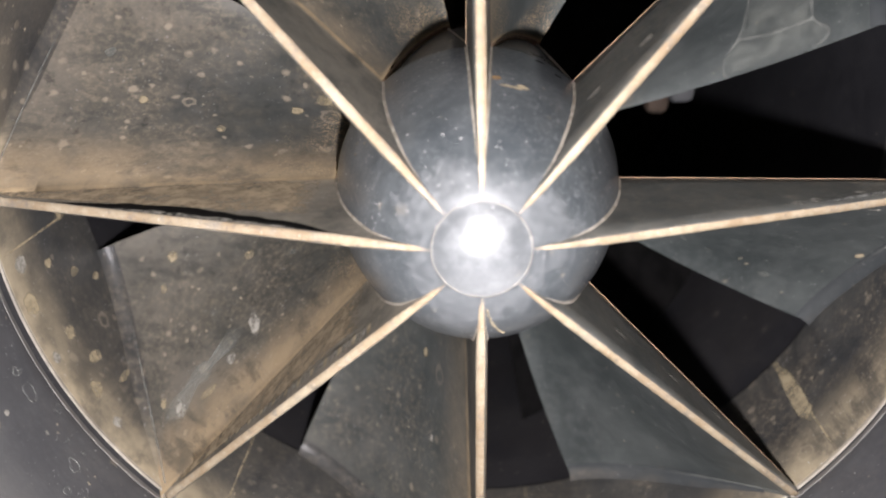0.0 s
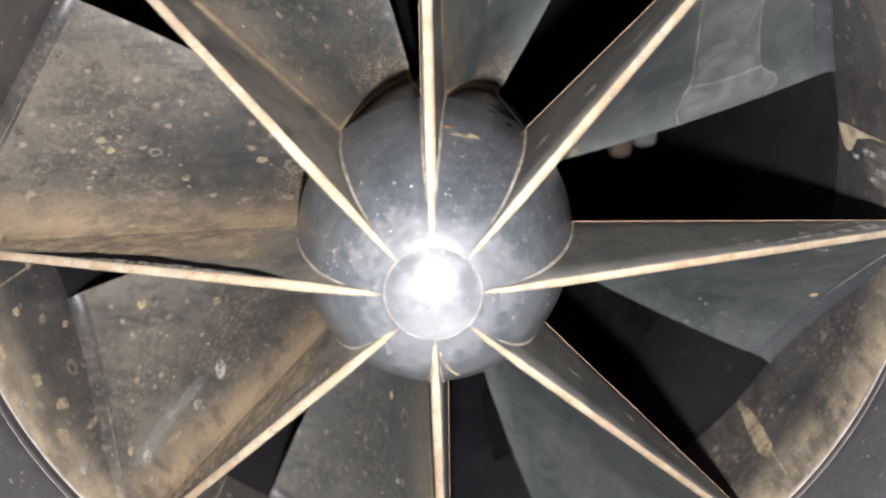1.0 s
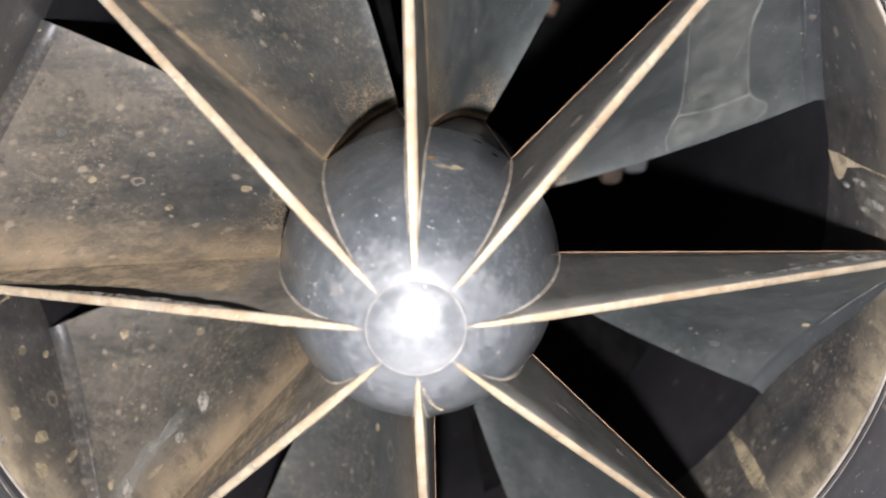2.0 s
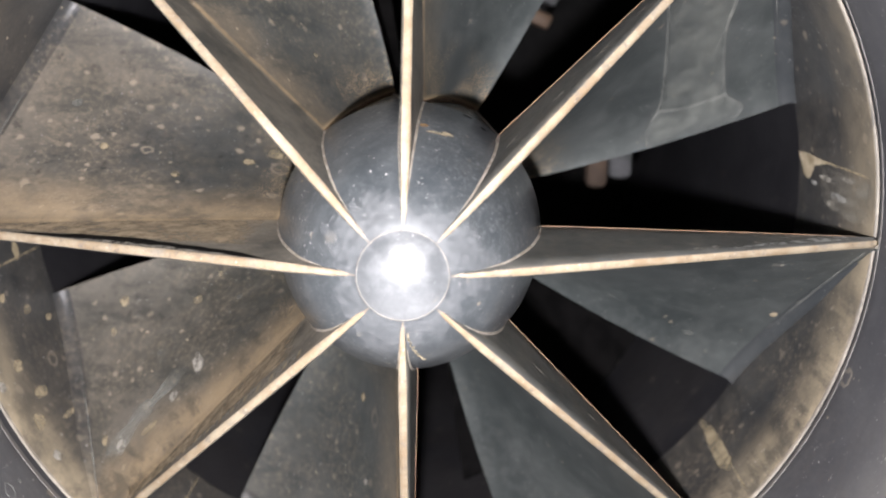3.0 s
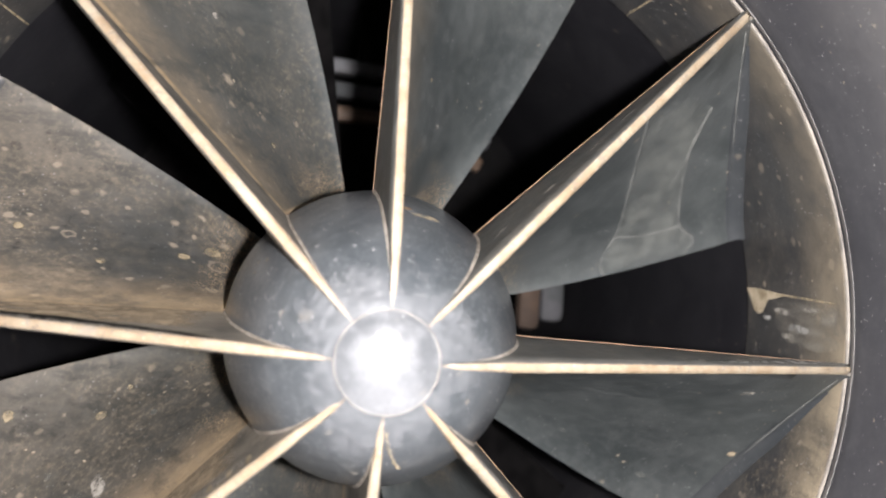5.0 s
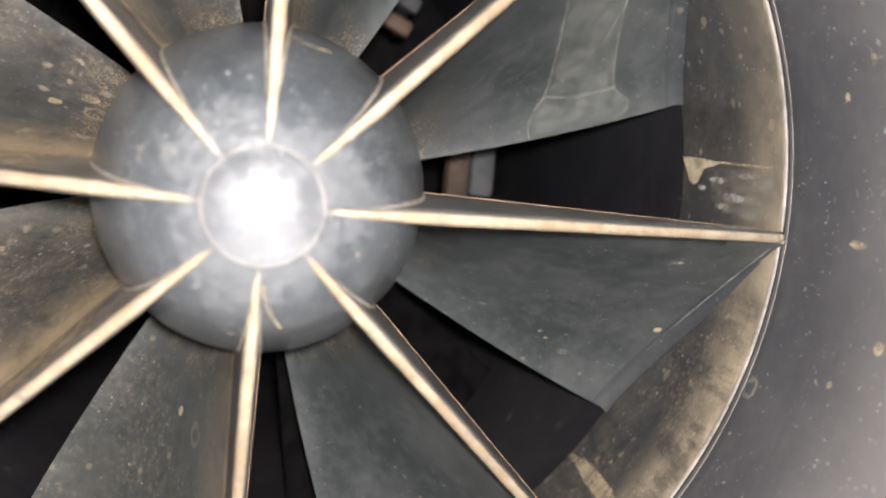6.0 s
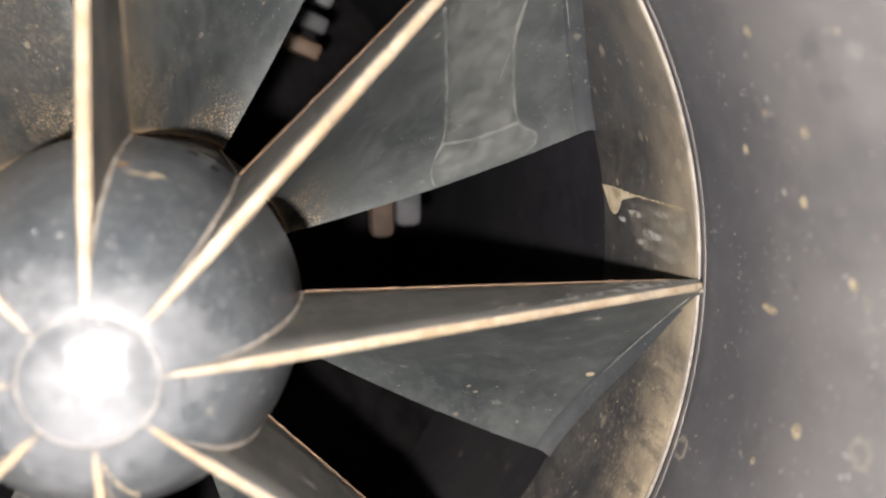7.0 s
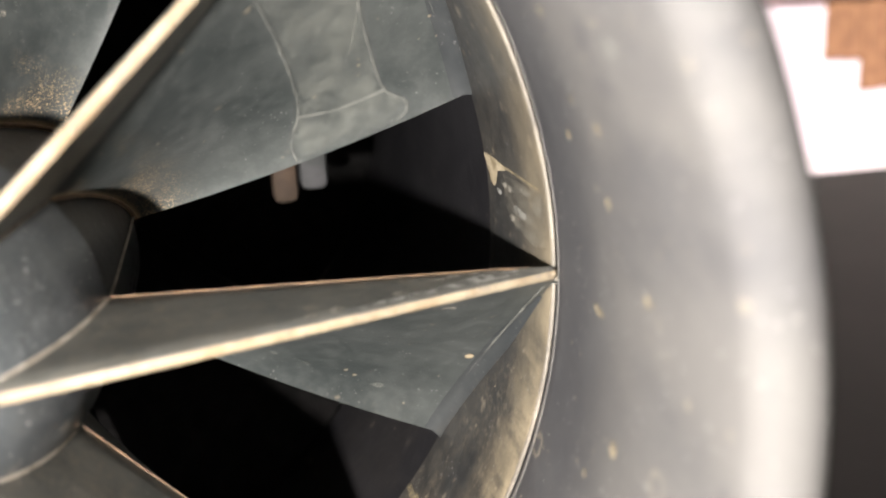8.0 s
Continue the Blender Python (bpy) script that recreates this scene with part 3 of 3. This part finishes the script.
def joint(side):
    pts = []
    for i in range(25):
        r = 12.0 + (22.7 - 12.0) * (1 - (1 - i / 24) ** 1.7)
        front = -26.5 + (r - 8.0) * 26.2 / 72.0
        f = min(1.0, max(0.0, (hub_depth(r) - front) / (2.4 - front)))
        ang = radians(-1.0) - side * (flank(r, f, side) * thin(r) + 0.05) / r
        pts.append(Vector((r * math.cos(ang), hub_depth(r) - 0.05, r * math.sin(ang))) / 1000)
    return tube(pts, 0.00028, 6, 0.15)


def back_edge_glint():
    return tube([on_vane(r, 6.0, -1) for r in range(23, 80, 3)], 0.00012)


# pale beads in place of the highlights along the fins' fillets
line_a = part("joint_glint", joint(-1), M_JOINT, first)
line_b = part("joint_glint", joint(1), M_JOINT, first)
# thin bead that paints the highlight on the fin's back edge
line_c = part("back_edge_glint", back_edge_glint(), M_GLINT_SILT, first)
tip_run = [on_vane(79.0, 20.0 - 0.5 * k, 1, lift=0.22) for k in range(28)]
line_d = part("tip_line", tube(tip_run, 0.00016, 6, 0.2), M_LINE, first)
root_run = [on_vane(22.75, 6.0 + k, 1, lift=0.02) for k in range(23)]
line_e = part("root_line", tube(root_run, 0.00030), M_GLINT_SILT, first)
# pale run that paints the bright outline of the hub
hub_run = [Vector((22.55 * math.cos(radians(a)), y, 22.55 * math.sin(radians(a)))) / 1000 for a, y in ((-44.0 + 1.3 * k, 3.2 + 4.3 * k) for k in range(9))]
line_f = part("hub_edge_glint", tube(hub_run, 0.00020), M_JOINT, first)
for v in vanes[1:]:
    for src in (line_a, line_b, line_c, line_d, line_e, line_f):
        o = new(src.name.split(".")[0], src.data)
        o.parent = v


def filled(outline, where, rings=3):
    """A thin patch that lies on a surface: outline in the surface's own two coordinates; where() gives the place."""
    bm = bmesh.new()
    n = len(outline)
    ca, cb = sum(p[0] for p in outline) / n, sum(p[1] for p in outline) / n
    mid = bm.verts.new(where(ca, cb))
    rows = [[bm.verts.new(where(ca + (a - ca) * k / rings, cb + (b - cb) * k / rings)) for a, b in outline] for k in range(1, rings + 1)]
    for k in range(n):
        bm.faces.new((mid, rows[0][k], rows[0][(k + 1) % n]))
    for p, q in zip(rows, rows[1:]):
        for k in range(n):
            bm.faces.new((p[k], q[k], q[(k + 1) % n], p[(k + 1) % n]))
    uv = bm.loops.layers.uv.new("patch")
    out = {v: (k + 1) / rings for k, row in enumerate(rows) for v in row}
    for f in bm.faces:
        for lp in f.loops:
            lp[uv].uv = (out.get(lp.vert, 0.0), 0.0)
    return bm


def ragged(outline, steps, amount, seed):
    """The same outline with a torn edge."""
    rnd = random.Random(seed)
    out = []
    for (a0, b0), (a1, b1) in zip(outline, outline[1:] + outline[:1]):
        for k in range(steps):
            f = k / steps
            out.append((a0 + (a1 - a0) * f + rnd.uniform(-1, 1) * amount[0], b0 + (b1 - b0) * f + rnd.uniform(-1, 1) * amount[1]))
    return out


def vane_spot(lift):
    return lambda r, j: on_vane(r, min(max(j, 0.0), 28.0), 1, lift=lift)


def wall_spot(lift):
    return lambda ang, y: Vector(((80.25 + 0.03 * y - lift) * math.cos(radians(ang)), y, (80.25 + 0.03 * y - lift) * math.sin(radians(ang)))) / 1000


def hub_spot(lift):
    return lambda ang, y: Vector(((hub_radius(y) + lift) * math.cos(radians(ang)), y - lift * 0.4, (hub_radius(y) + lift) * math.sin(radians(ang)))) / 1000


def nozzle_spot(lift):
    def at(ang, y):
        r = next((r0 + (r1 - r0) * (y - y0) / (y1 - y0) for (r0, y0), (r1, y1) in zip(nozzle_profile, nozzle_profile[1:]) if y1 <= y <= y0 and y1 != y0), 77.0) - lift
        return Vector((r * math.cos(radians(ang)), y, r * math.sin(radians(ang)))) / 1000
    return at


def blob(a, b, ra, rb, seed, n=11):
    rnd = random.Random(seed)
    out = []
    for k in range(n):
        f = rnd.uniform(0.84, 1.14)
        out.append((a + ra * f * math.cos(2 * math.pi * k / n), b + rb * f * math.sin(2 * math.pi * k / n)))
    return curve_between(out + out[:1], 2)[:-1]


# a dried water mark on one vane
MARK = [(57.5, 6.8), (56.0, 12.8), (53.6, 20.8), (51.2, 23.5), (50.0, 25.5), (50.2, 27.6), (53.5, 27.7), (62.2, 27.7), (67.5, 27.7), (70.0, 27.0), (70.2, 25.8), (67.6, 24.0), (67.3, 21.0), (68.8, 14.9), (73.0, 11.5), (66.0, 8.0)]
upper = vanes[1]
part("water_mark", filled(curve_between(MARK + MARK[:1], 3)[:-1], vane_spot(0.06)), M_FILM, upper, "faint pale water mark")
for run in (MARK[:6], MARK[8:15], [(53.0, 22.0), (58.0, 23.2), (63.0, 23.7), (67.4, 23.9)]):
    pts = [vane_spot(0.05)(a, b) for a, b in curve_between(run, 5)]
    part("water_line", tube(pts, 0.00030), M_LINE, upper)

# specks, chips and blots on the vanes: (vane, radius, step, size across, size along, material)
SPOTS = [
    (0, 77.1, 17.4, 0.7, 0.35, M_CREAM), (0, 67.7, 9.2, 1.1, 0.3, M_FLAKE), (0, 79.3, 14.7, 0.8, 0.5, M_FILM), (0, 52.4, 23.3, 1.0, 0.3, M_FILM), (0, 46.6, 22.9, 0.8, 0.3, M_FILM), (0, 66, 24, 1.2, 0.4, M_FILM),
    (5, 66.4, 23.9, 1.1, 0.7, M_TAN), (5, 49.7, 19.7, 1.2, 0.6, M_TAN), (5, 51.2, 12.2, 1.4, 1.3, M_FLAKE), (5, 71.9, 10.2, 1.3, 0.9, M_FLAKE), (5, 75.6, 11.6, 0.8, 0.5, M_TAN), (5, 64.6, 9.7, 2.4, 0.3, M_TAN),
    (5, 57.8, 10.8, 1.2, 0.5, M_FLAKE), (5, 44.0, 22.0, 0.6, 0.4, M_TAN), (5, 70.0, 21.0, 0.7, 0.5, M_TAN), (5, 60.0, 16.0, 0.7, 0.4, M_FILM), (5, 40.0, 17.0, 0.8, 0.4, M_FILM),
    (4, 29.6, 18.4, 1.6, 1.0, M_TAN), (4, 33.5, 15.8, 1.2, 0.6, M_TAN), (4, 52.1, 20.4, 1.4, 0.5, M_FILM), (4, 45.0, 12.0, 0.8, 0.4, M_TAN), (4, 60.0, 14.0, 0.9, 0.4, M_TAN), (4, 69.0, 18.0, 1.0, 0.5, M_FILM),
    (3, 60.0, 16.0, 0.7, 0.3, M_FLAKE), (3, 35.0, 14.0, 0.6, 0.3, M_TAN), (2, 38.0, 16.0, 0.5, 0.3, M_FLAKE), (2, 44.0, 12.0, 0.4, 0.2, M_TAN), (6, 40.0, 15.0, 0.9, 0.5, M_TAN), (6, 55.0, 12.0, 0.8, 0.4, M_FLAKE),
]
for i, (k, r, j, dr, dj, m) in enumerate(SPOTS):
    part("deposit", filled(blob(r, j, dr, dj, i), vane_spot(0.10), 2), m, vanes[k])

SMEAR = [(52.5, 12.6), (56.0, 11.5), (60.0, 11.7), (64.0, 10.6), (69.0, 10.6), (72.0, 9.4), (77.0, 10.0), (76.0, 11.2), (71.0, 11.3), (67.0, 12.5), (62.0, 12.2), (57.0, 13.3)]
part("smear", filled(ragged(SMEAR, 4, (0.4, 0.2), 12), vane_spot(0.07)), M_LINE, vanes[5], "pale smear of dried film")
# a thicker coat of silt on two fins' flanks, its pale colour replacing lamp light
for k in (4, 5):
    coat = [(25, 1.6), (40, 1.4), (60, 1.2), (78, 1.0), (78, 5.8), (60, 5.85), (40, 5.85), (25, 5.85)]
    part("lit_silt_coat", filled(ragged(coat, 6, (0.3, 0.12), 30 + k), vane_spot(0.05), 5), M_COAT, vanes[k], "brown coat of dried silt, lightened in place of lamp light")
# torn front edge of one fin and nicks on the next
GOUGE = [(66, 0.15), (56, 0.15), (46, 0.10), (34, 0.12), (20, 0.12), (26, 0.55), (35, 1.0), (46, 1.55), (53, 1.5), (60, 0.9)]
part("gouge", filled(ragged(GOUGE, 5, (0.5, 0.10), 3), vane_spot(0.08)), M_BLACK, vanes[4], "dark gouge along the torn front edge")
part("torn_edge", filled(ragged([(60, 0.02), (50, 0.0), (36, 0.0), (22, 0.0), (28, 0.25), (40, 0.40), (52, 0.5)], 8, (0.4, 0.12), 4), vane_spot(0.12)), M_FLAKE, vanes[4], "pale torn edge")
for i in range(34):
    r = 22 + i * 1.15
    part("burr", filled(blob(r, 0.55 + 0.022 * i + 0.08 * math.sin(i * 2.1), 0.46, 0.42, 100 + i, 7), vane_spot(0.18), 2), M_FLAKE if i % 3 else M_CREAM, vanes[5])
for i, (r, j) in enumerate([(62, 4.5), (64, 4.0), (66, 4.6), (60, 2.9), (69, 4.8), (72, 4.5), (55, 1.4), (50, 0.9), (47, 0.7), (75, 4.6), (58, 1.8)]):
    part("flake", filled(blob(r, j, 1.1, 0.5, 200 + i), lambda a, b: on_vane(a, min(max(b, 0.0), 5.9), -1, lift=0.08), 2), M_FLAKE if i % 3 else M_FILM, vanes[0])

def back_spot(lift):
    return lambda r, j: on_vane(r, min(max(j, 0.0), 5.95), -1, lift=lift)


CRUST = [(50, 0.1), (58, 0.1), (66, 0.1), (74, 0.1), (79.0, 0.1), (79.0, 3.2), (76.5, 4.6), (73.0, 3.4), (70.5, 5.4), (68.5, 3.2), (65.0, 1.8), (60.0, 1.0), (54, 0.6)]
part("crust", filled(ragged(CRUST, 6, (0.5, 0.22), 61), back_spot(0.10), 5), M_CRUST, vanes[0], "pale crust along the fin's front edge")
for k, run in ((1, [(24, 2.2), (34, 2.0), (44, 2.2), (52, 2.6), (60, 3.0)]), (7, [(30, 2.6), (44, 3.0), (56, 3.4)])):
    for i, (r, j) in enumerate(run):
        part("flake", filled(blob(r, j, 1.5, 0.32, 240 + 10 * k + i), back_spot(0.08), 2), M_FLAKE, vanes[k])

# housing wall: mould lines beside every vane, a torn film and stains
for k in range(8):
    part("mould_line", filled([(6.5 + 45 * k, 2.0), (6.8 + 45 * k, 2.0), (7.0 + 45 * k, 20), (7.1 + 45 * k, 36), (6.8 + 45 * k, 36), (6.7 + 45 * k, 20)], wall_spot(0.10)), M_TAN, stator)
TORN = [(7.3, 36.2), (5.6, 35.0), (4.2, 33.4), (3.7, 31.5), (4.2, 29.6), (5.9, 27.5), (6.5, 24.5), (6.9, 19.0), (7.2, 25.0)]
part("torn_film", filled(ragged(TORN, 3, (0.12, 0.3), 8), wall_spot(0.16)), M_CREAM, stator, "cream scrap of torn film")
part("stain", filled([(6.4, 24), (6.2, 2.5), (1.0, 2.5), (0.0, 8), (0.6, 20), (2.4, 25)], wall_spot(0.14)), M_STREAK, stator)
for i, (a, y, da, dy) in enumerate([(4.6, 22, 0.5, 3.5), (2.6, 16, 0.6, 4.2), (1.4, 20, 0.4, 2.6), (3.4, 28, 0.4, 2.0), (5.4, 12, 0.35, 3.0)]):
    part("stain", filled(ragged(blob(a, y, da, dy, 340 + i), 2, (0.06, 0.25), 350 + i), wall_spot(0.13), 3), M_CRUST if i % 2 else M_FLAKE, stator)
TOOTH = [(-38.8, 36.7), (-37.7, 34.0), (-37.2, 24.0), (-37.4, 14.5), (-39.0, 12.5), (-40.2, 15.0), (-39.6, 24.0)]
part("stain", filled(ragged(TOOTH, 3, (0.2, 0.5), 5), wall_spot(0.14)), M_TAN, stator)
for i, (a, y, da, dy) in enumerate([(-171.2, 6.1, 1.2, 2.2), (-166.3, 4.5, 1.6, 2.4), (-174.3, 25.2, 1.5, 1.5), (-159.9, 11.2, 1.0, 1.8), (-165.7, 22.9, 0.8, 1.6), (-158.9, 3.3, 0.8, 1.2), (-150, 18, 0.5, 3.0), (-163, 30, 0.6, 1.5), (-155, 14, 0.9, 2.4), (-152, 8, 1.2, 2.0), (-147, 6, 0.8, 1.6), (-169, 15, 0.7, 1.5)]):
    part("stain", filled(blob(a, y, da, dy, 300 + i), wall_spot(0.12), 2), M_TAN if i % 5 else M_FLAKE, stator)

ring = [Vector((6.64 * math.cos(2 * math.pi * k / 64), -27.0, 6.64 * math.sin(2 * math.pi * k / 64))) / 1000 for k in range(65)]
part("cap_line", tube(ring, 0.00005), M_JOINT, hub, "thin pale ring round the cap")

# smears on the hub
for i, (a, y, da, dy, m) in enumerate([(76, -12.8, 5.5, 0.35, M_TAN), (71, -12.2, 3.0, 0.5, M_TAN), (80, -12.0, 2.5, 0.8, M_HAZE), (82, -11.0, 2.0, 0.5, M_BROWN), (-124.9, -24.5, 1.8, 0.35, M_FLAKE), (148, -9.5, 1.0, 0.3, M_TAN), (152, -11, 0.8, 0.4, M_TAN), (145, -12, 0.7, 0.3, M_TAN), (-30, -8, 4, 3.0, M_FILM), (-100, -20, 2, 0.5, M_FLAKE), (64, 0.2, 2.0, 0.4, M_BLACK), (56, -2.0, 1.6, 0.5, M_BLACK)]):
    part("smear", filled(blob(a, y, da, dy, 400 + i), hub_spot(0.07), 2), m, hub)
ridge = [hub_spot(0.0)(-87 + 8 * t + 0.8 * math.sin(40 * t), -26.1 + 4.6 * t) for t in (k / 14 for k in range(15))]
part("ridge", tube(ridge, 0.00017), M_TAN, hub, "ragged ridge of dried silt")


def haze():
    """A dry haze round the cap with a torn outer edge."""
    bm = bmesh.new()
    uv = bm.loops.layers.uv.new("patch")
    rnd = random.Random(21)
    n, steps, rows = 180, 5, []
    reach = [11.6 + 1.7 * math.sin(3 * a + 1.0) + 0.9 * math.sin(7 * a + 2.0) + 0.5 * math.sin(17 * a) + rnd.uniform(-0.35, 0.35) for a in (2 * math.pi * k / n for k in range(n))]
    for k in range(n):
        a = 2 * math.pi * k / n
        rs = [7.0 + (reach[k] - 7.0) * s / steps for s in range(steps + 1)]
        rows.append([bm.verts.new(Vector((r * math.cos(a), hub_depth(r) - 0.06, r * math.sin(a))) / 1000) for r in rs])
    for k in range(n):
        p, q = rows[k], rows[(k + 1) % n]
        for s in range(steps):
            f = bm.faces.new((p[s], p[s + 1], q[s + 1], q[s]))
            for lp, w in zip(f.loops, (s, s + 1, s + 1, s)):
                lp[uv].uv = (w / steps, 0.0)
    return bm


part("haze", haze(), M_HAZE, hub, "pale dry haze round the cap")

# spots on the nozzle's inner wall
for i, (a, y, da, dy) in enumerate([(20.7, -32.4, 0.5, 0.6), (16.6, -32.3, 0.55, 0.7), (14.3, -16.6, 0.5, 0.7), (10.7, -29.8, 0.6, 0.9), (23.1, -43.9, 0.8, 1.2), (-0.1, -20.3, 0.45, 2.2), (-9.0, -30.0, 0.7, 1.1), (25, -26, 0.5, 0.7), (28, -35, 0.6, 0.9), (5, -38, 0.5, 0.8), (18, -24, 0.4, 0.6), (-14, -22, 0.5, 0.7), (2, -12, 0.4, 0.5)]):
    part("deposit", filled(blob(a, y, da, dy, 500 + i), nozzle_spot(0.08), 2), M_TAN if i % 4 else M_FILM, nozzle)
for i, (a, y, da, dy) in enumerate([(-158.2, -7.3, 1.2, 1.6), (-161.2, -7.6, 0.6, 0.8), (-148.2, -10.4, 1.0, 1.2)]):
    pts = [nozzle_spot(0.05)(p, q) for p, q in curve_between(blob(a, y, da, dy, 540 + i) + blob(a, y, da, dy, 540 + i)[:1], 3)]
    part("dried_drop", tube(pts, 0.00010), M_LINE, nozzle)

# a rougher stretch of the nozzle with many dried drops and pale flecks
rnd = random.Random(77)
for i in range(26):
    a, y, da = rnd.uniform(-176, -118), rnd.uniform(-17, -3), rnd.uniform(0.25, 0.75)
    outline = blob(a, y, da, da * rnd.uniform(1.1, 1.9), 560 + i)
    if i % 2:
        part("dried_drop", tube([nozzle_spot(0.04)(p, q) for p, q in curve_between(outline + outline[:1], 2)], 0.00008), M_LINE, nozzle)
    else:
        part("deposit", filled(ragged([(a + (p - a) * 0.6, y + (q - y) * 0.6) for p, q in outline], 2, (0.05, 0.12), 600 + i), nozzle_spot(0.07), 2), M_FLAKE if i % 4 else M_FILM, nozzle)

# blocks, bars and arms added deep inside for blurred bright glimpses through the housing
M_DIMB = plain("dim_brown_glimpse", (0.085, 0.055, 0.036), (0.05, 0.034, 0.024), 90, 0.8)
M_DIMG = plain("dim_grey_glimpse", (0.085, 0.085, 0.09), (0.05, 0.055, 0.055), 90, 0.8)
M_MIDG = plain("grey_glimpse", (0.15, 0.155, 0.16), (0.06, 0.06, 0.063), 90, 0.6)
M_MIDB = plain("brown_glimpse", (0.12, 0.075, 0.045), (0.08, 0.05, 0.03), 90, 0.6)
part("glimpse_block", box((0.0450, 0.089, -0.0062), (0.0510, 0.095, 0.018), 0.0020), M_DIMB, wear, "brown block added for a blurred glimpse through the housing")
part("glimpse_block", box((0.0514, 0.091, -0.0040), (0.0580, 0.097, 0.018), 0.0020), M_DIMG, wear, "grey block added for a blurred glimpse through the housing")
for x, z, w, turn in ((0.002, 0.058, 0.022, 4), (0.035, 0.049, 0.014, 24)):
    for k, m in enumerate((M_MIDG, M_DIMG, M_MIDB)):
        b = part("glimpse_bar", box((-w / 2, -0.0025, -0.0021), (w / 2, 0.0025, 0.0021), 0.0009), m, wear)
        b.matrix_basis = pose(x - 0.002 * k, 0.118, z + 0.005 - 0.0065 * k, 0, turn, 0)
    part("added_arm", box((x - 0.002, 0.1205, z - 0.012), (x + 0.002, 0.1235, 0.082), 0.0006), M_BLACK, wear)

# seen past the nozzle through the window: a sunlit wall with boards on it
M_RENDER = plain("white_render", (0.84, 0.73, 0.80), (0.78, 0.68, 0.74), 5, 0.85)
tagged(done("wall_outside", box((-1.0, 6.2, -0.2), (12.0, 6.4, 4.0)), M_RENDER, None, "", False), "sunlit white garden wall outside the window", "wall", "", "structure")
cladding = tagged(empty("board_cladding", pose(0, 6.2, 0)), "brown timber boards of uneven length on the white wall", "cladding")
for i, low in enumerate((0.56, 0.55, 0.30, 0.31, 0.27, 0.28, 0.30, 0.28, 0.27, 0.30)):
    part("board", box((4.48 + 0.165 * i, -0.03, low), (4.48 + 0.165 * i + 0.16, -0.002, 1.02), 0.004), M_WOOD, cladding, "", False)
M_BATTEN = plain("dark_batten", (0.15, 0.085, 0.055), (0.10, 0.06, 0.04), 20, 0.7)
M_RED = plain("red_paint", (0.70, 0.07, 0.11), (0.62, 0.06, 0.09), 8, 0.6)
tagged(done("trim_outside", box((3.6, 6.13, 1.022), (8.0, 6.198, 1.056), 0.004), M_BATTEN, None, "", False), "dark batten above the brown boards", "trim", "", "structure")
tagged(done("red_panel", box((3.6, 6.10, 1.25), (8.0, 6.198, 2.3), 0.006), M_RED, None, "", False), "red painted panel fixed to the white wall above the boards", "panel")
